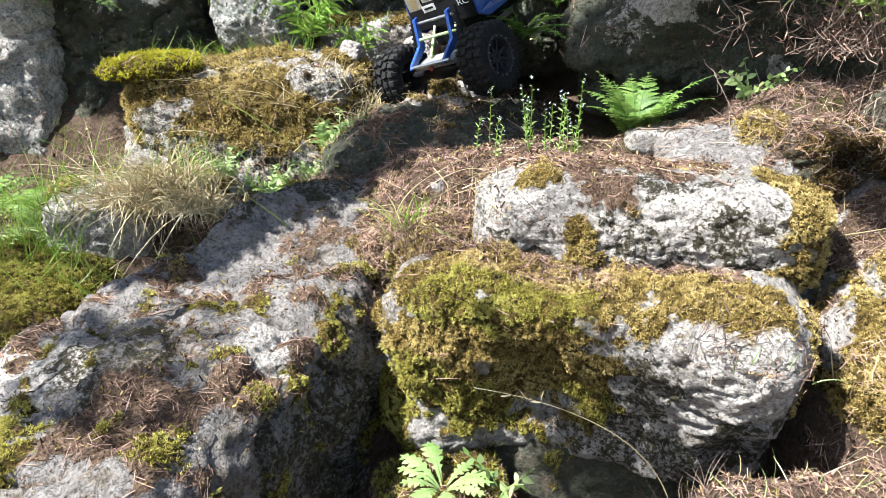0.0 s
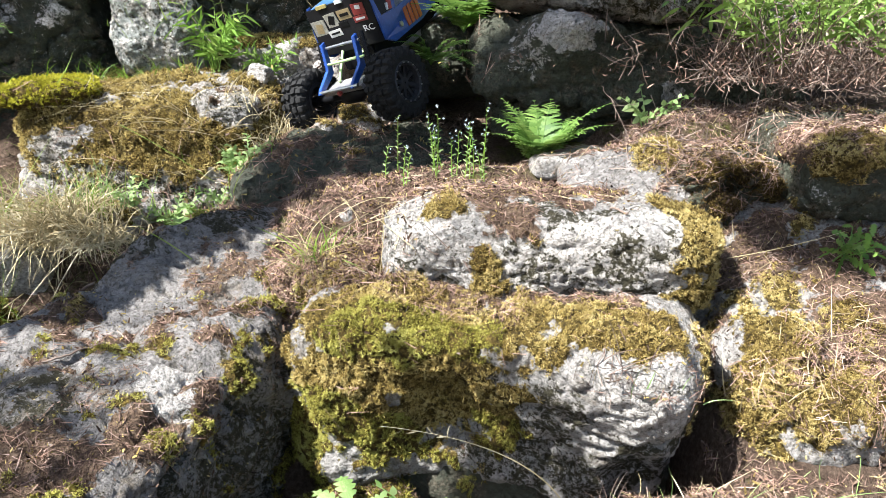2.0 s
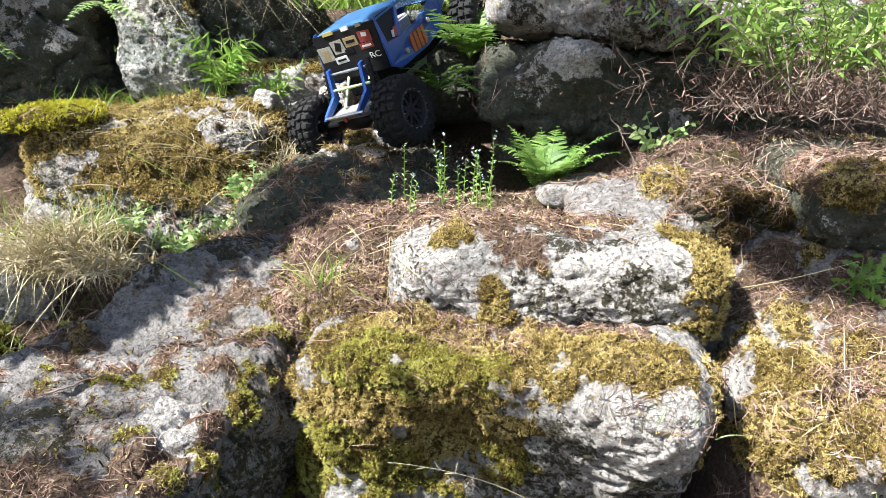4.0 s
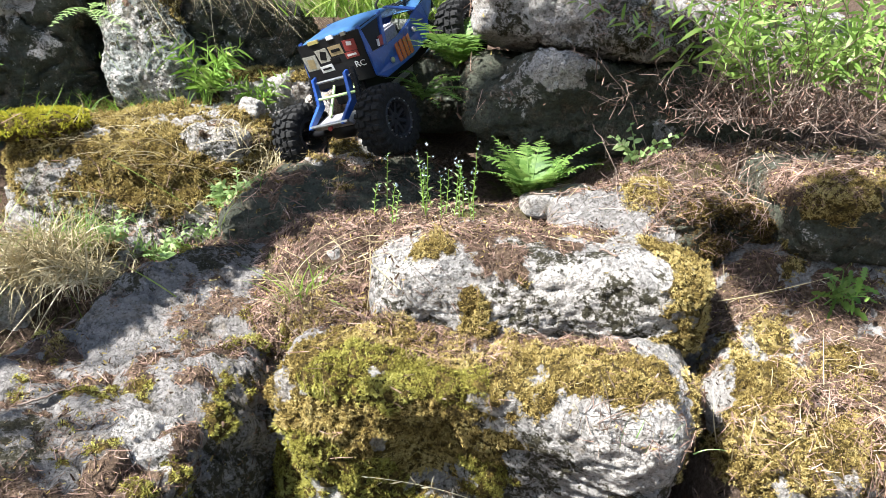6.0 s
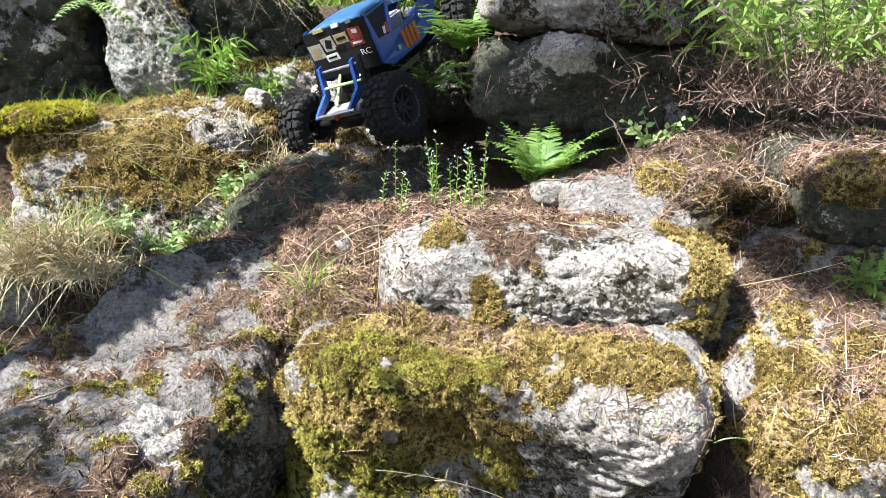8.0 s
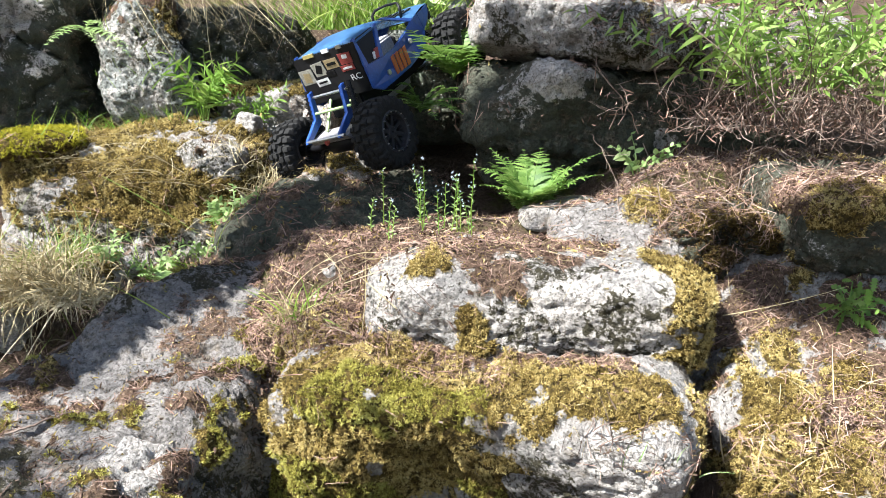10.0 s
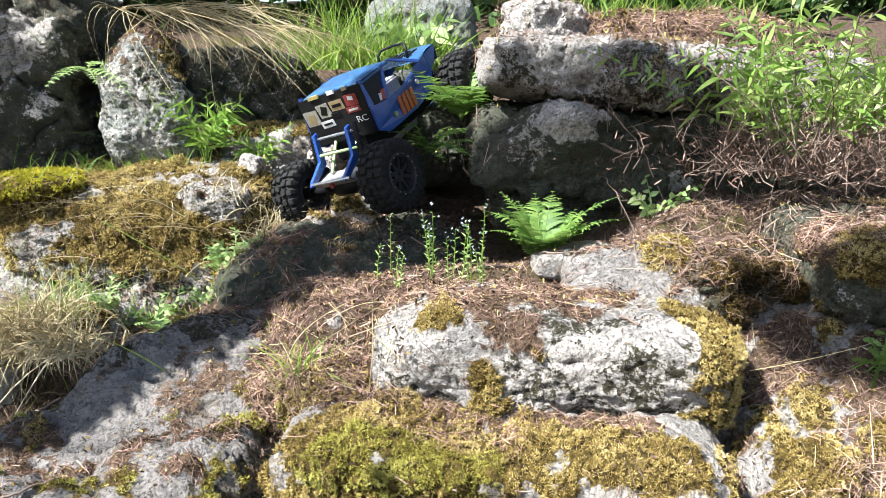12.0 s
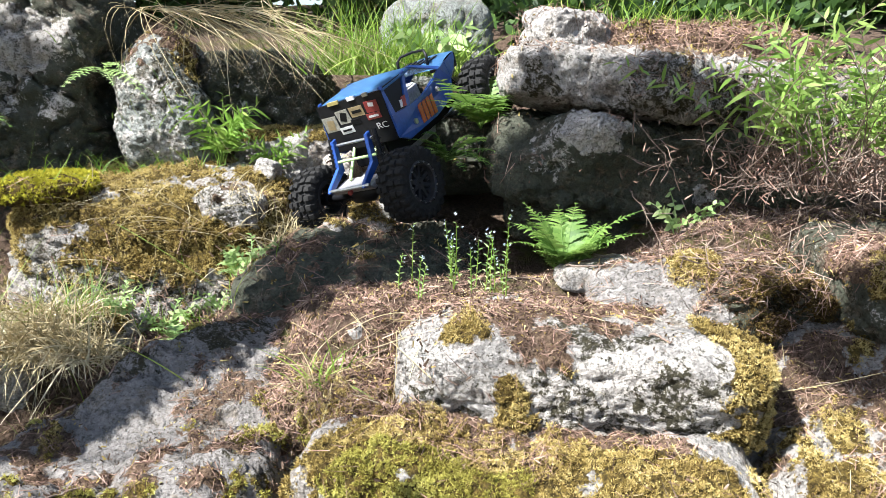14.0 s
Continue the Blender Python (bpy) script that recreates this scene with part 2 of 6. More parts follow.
def mesh_from(name, verts, faces, mats, attrs=None, shade=True):
    """A mesh from arrays: verts (n, 3), faces (m, 3) or (m, 4)."""
    me = bpy.data.meshes.new(name)
    k = faces.shape[1]
    me.vertices.add(len(verts))
    me.vertices.foreach_set("co", np.asarray(verts, dtype=np.float32).ravel())
    me.loops.add(faces.size)
    me.loops.foreach_set("vertex_index", np.asarray(faces, dtype=np.int32).ravel())
    me.polygons.add(len(faces))
    me.polygons.foreach_set("loop_start", np.arange(len(faces), dtype=np.int32) * k)
    if shade:
        me.polygons.foreach_set("use_smooth", np.ones(len(faces), dtype=bool))
    for key, val in (attrs or {}).items():
        me.attributes.new(key, "FLOAT", "POINT").data.foreach_set("value", np.asarray(val, dtype=np.float32))
    me.update(calc_edges=True)
    me.validate()
    for m in mats if isinstance(mats, (list, tuple)) else [mats]:
        me.materials.append(m)
    return me


def cube_grid(n, half):
    """The surface of a cube that will be stretched to half: about 6 n n cells, alike in size; points and quads."""
    hx, hy, hz = half
    cell = math.sqrt(8 * (hx * hy + hy * hz + hz * hx) / (6 * n * n))
    lines = [np.tan(np.linspace(-1, 1, max(8, round(2 * h / cell)) + 1) * math.pi / 4) for h in half]
    pts, quads = [], []
    for axis in range(3):
        a, b = lines[(axis + 1) % 3], lines[(axis + 2) % 3]
        u, v = (g.ravel() for g in np.meshgrid(a, b, indexing="ij"))
        idx = np.arange(len(u)).reshape(len(a), len(b))
        q = np.stack([idx[:-1, :-1], idx[1:, :-1], idx[1:, 1:], idx[:-1, 1:]], -1).reshape(-1, 4)
        for s in (-1, 1):
            c = np.empty((len(u), 3))
            c[:, axis], c[:, (axis + 1) % 3], c[:, (axis + 2) % 3] = s, u, v
            quads.append((q if s > 0 else q[:, ::-1]) + sum(len(x) for x in pts))
            pts.append(c)
    pts, quads = np.concatenate(pts), np.concatenate(quads)
    _, first, inv = np.unique(np.round(pts, 5), axis=0, return_index=True, return_inverse=True)
    return pts[first], inv.reshape(-1)[quads]


def spots(p, places, wobble=0.0, seed=0):
    """How far the rows of p lie in the round places (x, y, z, radius[, strength]): 0 to 1."""
    out = np.zeros(len(p))
    shift = (fbm(p, 14, 3, 0.6, seed) + 0.55 * fbm(p, 60, 2, 0.6, seed + 40)) * wobble if wobble else 0
    for x, y, z, r, *k in places:
        d = np.linalg.norm(p - (x, y, z), axis=1) / r + shift
        out = np.maximum(out, (k[0] if k else 1) * smooth(-d, -1.15, -0.65))
    return out


TINTED = {}     # surfaces whose moss has a colour of its own
SURFACES = []   # (verts, quads, attrs) of all that things can lie on


def rock(name, label, at, half, turn=(0, 0, 0), norm=5, n=60, rough=1.0, seed=1, taper=(0, 0), lean=(0, 0), strata=0.5, crack=0.012,
         moss=(), litter=(), pale=(), dark=(), base=(0.0, 0.0, 0.2, 0.1), mat=None, tops=0.0, patch=0.0, category="rock", bulge=(), flake=1.0):
    """One boulder: a block with round corners, worn by noise. base: moss, litter, pale and dark crust all over; tops:
    moss on its upward faces;
    bulge: places (x, y, z, radius) that are pushed out or in by a vector; dark: black crust, some of it painting in
    shade."""
    c, quads = cube_grid(n * 5 // 6, half)
    s = c / (np.abs(c) ** norm).sum(1)[:, None] ** (1 / norm)
    nrm = np.sign(s) * np.abs(s) ** (norm - 1) / np.array(half)
    nrm /= np.linalg.norm(nrm, axis=1)[:, None]
    p = s * np.array(half)
    p[:, 0] *= 1 - taper[0] * s[:, 1]
    p[:, 2] *= 1 - taper[1] * s[:, 1]
    p[:, 0] += lean[0] * p[:, 2]
    p[:, 1] += lean[1] * p[:, 2]
    r = np.array(Euler([radians(a) for a in turn]).to_matrix())
    w, nrm = p @ r.T + np.array(at), nrm @ r.T
    for x, y, z, radius, *push in bulge:
        w = w + np.exp(-(((w - (x, y, z)) / radius) ** 2).sum(1))[:, None] * np.array(push)
    size = min(1.0, 5 * min(half)) * rough
    d = size * (0.036 * fbm(w, 4.5, 3, 0.5, seed) + 0.014 * fbm(w, 16, 3, 0.5, seed + 1))
    ridge = np.abs(fbm(w * (1, 1, 1.6), 9, 3, 0.5, seed + 2))
    d -= size * crack * smooth(-ridge, -0.09, 0.0)
    d += size * strata * 0.008 * np.sin(w[:, 2] * 70 + 9 * fbm(w, 6, 2, 0.5, seed + 3)) * (1 - np.abs(nrm[:, 2]))
    d += rough * (0.0042 * fbm(w, 55, 3, 0.6, seed + 4) + 0.0020 * fbm(w, 130, 2, 0.6, seed + 17) - 0.003 * smooth(fbm(w, 26, 3, 0.55, seed + 15), 0.16, 0.40) + 0.004 * np.abs(fbm(w, 34, 2, 0.5, seed + 16)))
    layer = (w[:, 2] * 34 + 0.5 * w[:, 0] * 34 * fbm(w, 1.7, 1, 0.5, seed + 21) + 2.4 * fbm(w * (1, 1, 0.5), 7, 3, 0.55, seed + 20)) % 1.0
    d += flake * size * 0.0045 * (layer - 0.5) * (1 - np.abs(nrm[:, 2])) * smooth(fbm(w, 5, 2, 0.5, seed + 22), -0.2, 0.15)
    w = w + nrm * d[:, None]
    up = nrm[:, 2]
    a = {}
    a["moss"] = np.clip(np.maximum(base[0], np.maximum(spots(w, moss, 0.9, seed), tops * smooth(up + 0.5 * fbm(w, 12, 3, 0.6, seed + 5), 0.35, 0.8))), 0, 1)
    a["litter"] = np.clip(np.maximum(base[1], spots(w, litter, 0.9, seed + 6)), 0, 1)
    bits = smooth(fbm(w, 15, 4, 0.6, seed + 12) + 0.25 * fbm(w, 4, 2, 0.5, seed + 13), 0.10, 0.34) * smooth(up, 0.0, 0.5)
    a["litter"] = np.maximum(a["litter"], patch * bits)
    a["moss"] = np.maximum(a["moss"], 0.8 * patch * smooth(fbm(w, 13, 4, 0.6, seed + 14), 0.26, 0.42))
    a["pale"] = np.clip(np.maximum(base[2], spots(w, pale, 0.6, seed + 7)), 0, 1)
    a["dark"] = np.clip(np.maximum(base[3], spots(w, dark, 1.3, seed + 8)), 0, 1.05)
    cushion = a["moss"] * (0.007 + 0.007 * fbm(w, 70, 2, 0.5, seed + 9)) + 0.004 * a["litter"]
    w = w + nrm * cushion[:, None]
    at = np.array(at)
    ob = new(name, mesh_from(name, w - at, quads, mat or STONE, a))
    ob.location = at
    SURFACES.append((w, quads, a))
    return tagged(ob, label, category)


# ---- ground ----
def ground_height(x, y):
    z = np.interp(y, [-40, 0.1, 0.45, 0.62, 0.80, 1.0, 1.15, 1.3, 1.5, 1.8, 2.2, 3.2, 60], [-0.02, 0.0, 0.0, 0.0, 0.03, 0.36, 0.46, 0.48, 0.54, 0.64, 0.90, 1.12, 3.0])
    right = smooth(x, 0.30, 0.62)
    z2 = np.interp(y, [-40, 0.1, 0.45, 0.62, 0.80, 1.0, 1.15, 1.3, 1.5, 1.8, 2.2, 3.2, 60], [-0.02, 0.0, 0.22, 0.305, 0.36, 0.52, 0.65, 0.66, 0.70, 0.86, 0.95, 1.14, 3.0])
    low = smooth(x, 0.14, 0.32) * (1 - smooth(y, 0.62, 0.85))
    low = np.maximum(low, smooth(x, 0.36, 0.47) * (1 - smooth(y, 0.80, 0.95)))
    right = np.maximum(right, low)
    mound = 0.125 * smooth(x, -0.17, -0.02) * np.exp(-((y - 1.07) / 0.17) ** 2)
    mound = mound - 0.13 * smooth(-x, 0.2, 0.34) * np.exp(-((y - 1.1) / 0.14) ** 2)
    mound = mound - 0.12 * smooth(-x, 0.55, 0.68) * np.exp(-((y - 1.55) / 0.2) ** 2)
    mound = mound - 0.09 * smooth(-x, 0.17, 0.3) * np.exp(-((y - 1.43) / 0.13) ** 2)
    return z * (1 - right) + z2 * right + mound * (1 - right)


def ground():
    def axis(lo, hi, step_in, far):
        inner = np.arange(lo, hi, step_in)
        out = hi + np.cumsum(step_in * 1.25 ** np.arange(60))
        out = out[out < far]
        low = lo - np.cumsum(step_in * 1.25 ** np.arange(60))
        return np.concatenate([low[low > -far][::-1], inner, out, [far]])
    xs, ys = axis(-1.2, 1.2, 0.012, 90), axis(0.35, 2.4, 0.012, 90)
    X, Y = np.meshgrid(xs, ys, indexing="ij")
    p = np.stack([X.ravel(), Y.ravel(), ground_height(X.ravel(), Y.ravel())], -1)
    near = np.exp(-((p[:, 0] / 4) ** 2 + ((p[:, 1] - 1) / 4) ** 2))
    p[:, 2] += near * (0.035 * fbm(p * (1, 1, 0), 5, 4, 0.5, 3) + 0.008 * fbm(p * (1, 1, 0), 40, 3, 0.6, 4)) + (1 - near) * 0.3 * perlin(p * 0.12)
    idx = np.arange(len(p)).reshape(len(xs), len(ys))
    q = np.stack([idx[:-1, :-1], idx[1:, :-1], idx[1:, 1:], idx[:-1, 1:]], -1).reshape(-1, 4)
    ob = new("ground", mesh_from("ground", p, q, SOIL))
    tagged(ob, "brown forest soil strewn with needles between the rocks", "ground", kind="structure")
    SURFACES.append((p, q, {"moss": np.zeros(len(p)), "litter": np.ones(len(p))}))


ground()

# ---- rocks ----
# dark spots on the back edge and cleft side paint in shade
rock("boulder", "large grey boulder with flat top, needle litter and dry moss", (-0.325, 0.84, 0.215), (0.195, 0.34, 0.195), (4, 0, -24), 5, 105, 1.1, 2, (0.06, 0.0), patch=0.9, strata=0.2, crack=0.011,
     moss=[(-0.15, 0.81, 0.38, 0.022), (-0.13, 0.86, 0.38, 0.026), (-0.18, 0.72, 0.37, 0.016), (-0.27, 0.57, 0.37, 0.025), (-0.33, 0.60, 0.40, 0.018), (-0.2, 0.68, 0.38, 0.016), (-0.15, 0.9, 0.37, 0.02)], litter=[(-0.28, 0.73, 0.41, 0.05, 0.4), (-0.30, 0.62, 0.40, 0.08, 0.8), (-0.22, 0.67, 0.39, 0.05, 0.7), (-0.37, 0.81, 0.41, 0.035, 0.35)],
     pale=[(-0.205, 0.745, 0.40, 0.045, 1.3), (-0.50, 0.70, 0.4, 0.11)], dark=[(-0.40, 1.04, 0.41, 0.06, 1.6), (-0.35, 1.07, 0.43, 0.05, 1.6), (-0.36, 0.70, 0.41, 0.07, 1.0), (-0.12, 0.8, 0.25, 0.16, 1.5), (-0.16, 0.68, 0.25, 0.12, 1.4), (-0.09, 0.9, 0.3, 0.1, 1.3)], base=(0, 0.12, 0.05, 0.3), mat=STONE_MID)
# dark spots paint the ridge's strip of shade into the stone
rock("boulder", "sloping slab behind the boulder, its back in broken shade", (-0.165, 1.085, 0.335), (0.135, 0.25, 0.115), (9, 15, -44), 5, 85, 1.1, 4, (0.1, 0.0), patch=0.6, strata=0.2, crack=0.013, bulge=[(-0.34, 1.10, 0.42, 0.07, 0, 0, 0.045), (-0.275, 1.17, 0.44, 0.08, 0, 0, 0.05), (-0.19, 1.22, 0.47, 0.07, 0, 0, 0.02)],
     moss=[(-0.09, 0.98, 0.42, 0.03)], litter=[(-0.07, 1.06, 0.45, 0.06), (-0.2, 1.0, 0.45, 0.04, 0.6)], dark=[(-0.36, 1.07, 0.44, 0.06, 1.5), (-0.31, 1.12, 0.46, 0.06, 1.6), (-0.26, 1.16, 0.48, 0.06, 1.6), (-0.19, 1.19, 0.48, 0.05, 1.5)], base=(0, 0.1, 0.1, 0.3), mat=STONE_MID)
# dark spots: black lichen, plus painted shade in the hole and undercut
rock("boulder", "upper grey block with white crust, moss along its end", (0.275, 0.975, 0.492), (0.225, 0.12, 0.068), (-4, 0, -16), 5.5, 105, 0.9, 5, strata=0.2,
     bulge=[(0.07, 0.93, 0.56, 0.05, 0.0, 0.0, -0.02), (0.13, 0.90, 0.445, 0.04, 0.0, 0.025, 0.0), (0.3, 0.85, 0.425, 0.06, 0.0, 0.03, 0.0), (0.40, 0.82, 0.425, 0.05, 0.0, 0.025, 0.0), (0.22, 1.0, 0.56, 0.07, 0, 0, 0.012)],
     moss=[(0.475, 0.86, 0.50, 0.075), (0.45, 0.88, 0.55, 0.05), (0.46, 0.83, 0.45, 0.06), (0.42, 0.91, 0.565, 0.03), (0.15, 0.93, 0.55, 0.02), (0.25, 0.885, 0.53, 0.018), (0.178, 0.885, 0.51, 0.014), (0.18, 0.88, 0.485, 0.022), (0.185, 0.87, 0.455, 0.032), (0.17, 0.88, 0.43, 0.035), (0.13, 0.95, 0.56, 0.03)], litter=[(0.12, 1.06, 0.55, 0.07), (0.3, 1.06, 0.56, 0.09), (0.18, 0.98, 0.56, 0.055, 0.9), (0.27, 0.98, 0.56, 0.055, 0.9), (0.36, 1.0, 0.56, 0.04, 0.8), (0.23, 0.90, 0.555, 0.03, 0.8), (0.30, 0.92, 0.565, 0.035, 0.8), (0.18, 0.93, 0.55, 0.03, 0.8)],
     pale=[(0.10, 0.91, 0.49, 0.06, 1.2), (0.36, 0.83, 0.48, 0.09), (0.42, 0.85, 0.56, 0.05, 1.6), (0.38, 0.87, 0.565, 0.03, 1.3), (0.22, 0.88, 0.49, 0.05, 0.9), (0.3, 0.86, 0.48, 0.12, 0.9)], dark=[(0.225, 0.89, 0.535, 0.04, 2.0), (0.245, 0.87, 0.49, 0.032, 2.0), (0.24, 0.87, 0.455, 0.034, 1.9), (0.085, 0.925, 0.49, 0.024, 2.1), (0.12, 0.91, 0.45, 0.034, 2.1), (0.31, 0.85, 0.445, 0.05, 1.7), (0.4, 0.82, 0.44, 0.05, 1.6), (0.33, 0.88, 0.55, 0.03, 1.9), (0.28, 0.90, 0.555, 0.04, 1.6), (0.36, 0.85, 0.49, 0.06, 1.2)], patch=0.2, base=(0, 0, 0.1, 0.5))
# dark spots on the lower face paint in its undercut shade
rock("boulder", "lower block hung with golden green moss", (0.205, 0.905, 0.340), (0.25, 0.165, 0.122), (0, 0, -24), 8, 110, 1.2, 8, (0, 0), (0, -0.12), strata=0.0, flake=0.4, crack=0.008,
     bulge=[(0.12, 0.74, 0.30, 0.085, 0.0, 0.075, 0.0), (0.23, 0.69, 0.27, 0.06, 0.0, 0.045, 0.0), (0.0, 0.84, 0.36, 0.06, -0.02, -0.015, 0.0), (0.0, 0.86, 0.25, 0.07, -0.035, -0.03, -0.03), (0.14, 0.84, 0.46, 0.07, 0, 0, -0.018), (0.36, 0.66, 0.38, 0.06, 0.0, -0.012, 0.0), (0.34, 0.66, 0.255, 0.055, 0.0, 0.06, 0.025), (0.43, 0.66, 0.26, 0.05, -0.02, 0.05, 0.03)],
     moss=[(0.04, 0.83, 0.42, 0.10), (0.0, 0.85, 0.36, 0.09), (-0.03, 0.88, 0.30, 0.07), (-0.03, 0.86, 0.24, 0.06), (0.12, 0.79, 0.42, 0.09), (0.12, 0.80, 0.34, 0.09), (0.05, 0.82, 0.28, 0.05, 0.8), (0.28, 0.74, 0.465, 0.06), (0.34, 0.72, 0.455, 0.05), (0.43, 0.74, 0.42, 0.05), (0.43, 0.75, 0.34, 0.05), (0.2, 0.78, 0.44, 0.06), (0.065, 0.79, 0.425, 0.05), (0.19, 0.74, 0.385, 0.025)],
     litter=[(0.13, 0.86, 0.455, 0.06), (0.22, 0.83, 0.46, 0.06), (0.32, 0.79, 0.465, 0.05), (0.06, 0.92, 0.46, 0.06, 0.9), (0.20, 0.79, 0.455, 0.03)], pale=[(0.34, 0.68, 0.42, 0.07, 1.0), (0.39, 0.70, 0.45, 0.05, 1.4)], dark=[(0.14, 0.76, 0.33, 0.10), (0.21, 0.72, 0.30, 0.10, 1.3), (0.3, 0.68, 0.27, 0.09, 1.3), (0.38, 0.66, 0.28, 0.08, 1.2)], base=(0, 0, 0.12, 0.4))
rock("boulder", "hump buried in needle litter and moss", (-0.01, 1.045, 0.405), (0.095, 0.10, 0.075), (6, -6, -30), 3.5, 70, 1.1, 9, patch=1.0,
     moss=[(-0.05, 0.95, 0.44, 0.04), (-0.03, 0.96, 0.46, 0.035), (0.03, 0.95, 0.45, 0.03), (-0.07, 0.99, 0.45, 0.02)], litter=[(0.0, 1.05, 0.49, 0.06), (0.01, 0.97, 0.46, 0.05)], base=(0.1, 0.6, 0.2, 0.2))
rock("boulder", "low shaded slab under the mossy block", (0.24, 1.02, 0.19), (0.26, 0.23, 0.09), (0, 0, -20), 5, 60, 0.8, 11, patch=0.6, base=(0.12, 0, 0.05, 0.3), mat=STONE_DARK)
rock("boulder", "mossy boulder strewn with brown needles", (0.66, 0.875, 0.37), (0.17, 0.215, 0.12), (24, -6, -10), 4.5, 85, 1.1, 14,
     moss=[(0.52, 0.75, 0.45, 0.07), (0.5, 0.70, 0.4, 0.08), (0.58, 0.8, 0.5, 0.05), (0.49, 0.8, 0.46, 0.05), (0.62, 0.76, 0.45, 0.04, 0.8), (0.55, 0.69, 0.39, 0.07, 0.9), (0.50, 0.73, 0.33, 0.07)], patch=0.7, litter=[(0.56, 0.9, 0.53, 0.09, 0.9), (0.66, 0.72, 0.4, 0.11, 0.9), (0.66, 0.84, 0.5, 0.09, 0.8)], pale=[(0.56, 0.76, 0.47, 0.04)], base=(0.1, 0.2, 0.3, 0.2))
rock("rock", "pale flat stone set in needle litter", (0.425, 1.06, 0.530), (0.10, 0.07, 0.06), (34, -10, -16), 6, 50, 0.7, 17, litter=[(0.35, 1.13, 0.6, 0.03)], moss=[(0.47, 1.05, 0.62, 0.04)], patch=0.5, base=(0, 0, 0.4, 0.2), mat=STONE_MID)
rock("boulder", "dark upright block with grey lichen and mossy top", (0.80, 1.01, 0.598), (0.16, 0.125, 0.055), (6, 0, -4), 6, 70, 1.4, 20,
     moss=[(0.68, 0.9, 0.66, 0.06), (0.78, 0.9, 0.66, 0.06)], patch=0.65, litter=[(0.7, 0.96, 0.66, 0.08), (0.8, 0.96, 0.66, 0.08)], dark=[(0.70, 0.88, 0.6, 0.05, 0.7)], base=(0, 0, 0.3, 0.6), mat=STONE_DARK)
rock("boulder", "dark hummock of old moss beside the pale stone", (0.565, 1.045, 0.55), (0.09, 0.085, 0.066), (4, 0, -10), 3, 60, 2.6, 120, crack=0.025, bulge=[(0.555, 0.96, 0.578, 0.02, 0, 0.04, 0), (0.60, 0.95, 0.53, 0.04, 0, 0.04, 0)],
     moss=[(0.57, 0.97, 0.615, 0.04), (0.55, 0.96, 0.555, 0.03), (0.53, 0.98, 0.63, 0.05), (0.62, 0.97, 0.60, 0.04), (0.60, 0.96, 0.56, 0.02)], litter=[(0.56, 1.06, 0.63, 0.06)], dark=[(0.58, 0.95, 0.54, 0.08, 1.2)], base=(0.3, 0.3, 0.05, 0.6), mat=STONE_DARK)
TINTED[len(SURFACES) - 1] = MOSS_BROWN
rock("boulder", "low lichen covered stone in shade", (0.73, 0.95, 0.42), (0.11, 0.08, 0.06), (0, 0, 10), 4, 50, 1.0, 22, base=(0.05, 0.3, 0.3, 0.4), mat=STONE_COOL)
# white lichen on the hump, strengthened to paint in sunlight
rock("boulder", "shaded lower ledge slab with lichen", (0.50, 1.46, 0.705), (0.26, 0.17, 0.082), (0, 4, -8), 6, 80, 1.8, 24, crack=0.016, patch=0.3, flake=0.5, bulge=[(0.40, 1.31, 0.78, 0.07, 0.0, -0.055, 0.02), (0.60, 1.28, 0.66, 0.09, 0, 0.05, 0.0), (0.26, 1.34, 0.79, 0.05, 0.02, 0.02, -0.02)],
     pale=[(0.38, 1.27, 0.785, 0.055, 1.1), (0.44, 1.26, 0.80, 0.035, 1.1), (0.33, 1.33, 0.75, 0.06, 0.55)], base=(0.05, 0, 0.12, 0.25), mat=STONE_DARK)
# white crust strengthened as sunlight; the left end's dark spot paints its shade
rock("boulder", "thick upper ledge slab with white crust", (0.60, 1.45, 0.846), (0.34, 0.18, 0.056), (-3, 4, -9), 5, 90, 1.6, 27, crack=0.016, patch=0.4, bulge=[(0.48, 1.27, 0.83, 0.07, 0.0, -0.03, 0.0), (0.415, 1.28, 0.83, 0.022, 0.0, 0.05, 0.0), (0.42, 1.30, 0.90, 0.03, 0, 0, -0.015), (0.62, 1.25, 0.81, 0.06, 0, 0.025, 0), (0.58, 1.27, 0.91, 0.05, 0, 0.02, -0.015), (0.37, 1.28, 0.83, 0.045, 0.0, 0.02, 0.0), (0.72, 1.23, 0.78, 0.10, 0, -0.01, -0.02)],
     pale=[(0.37, 1.31, 0.85, 0.055, 1.3), (0.42, 1.29, 0.87, 0.03, 0.9), (0.38, 1.31, 0.80, 0.03, 0.9), (0.56, 1.26, 0.87, 0.05, 0.9), (0.68, 1.25, 0.86, 0.05, 1.0)], dark=[(0.49, 1.26, 0.83, 0.07, 1.5), (0.29, 1.32, 0.85, 0.04, 1.6), (0.60, 1.26, 0.82, 0.06, 1.2)], litter=[(0.60, 1.50, 0.90, 0.14), (0.72, 1.36, 0.90, 0.10), (0.5, 1.36, 0.90, 0.05)], base=(0, 0, 0.4, 0.35))
rock("boulder", "broken pale block on the ledge", (0.415, 1.64, 0.952), (0.078, 0.08, 0.05), (0, 6, 12), 5, 50, 1.5, 30, bulge=[(0.35, 1.57, 1.0, 0.03, 0.01, 0, -0.01)], base=(0, 0, 0.6, 0.3))
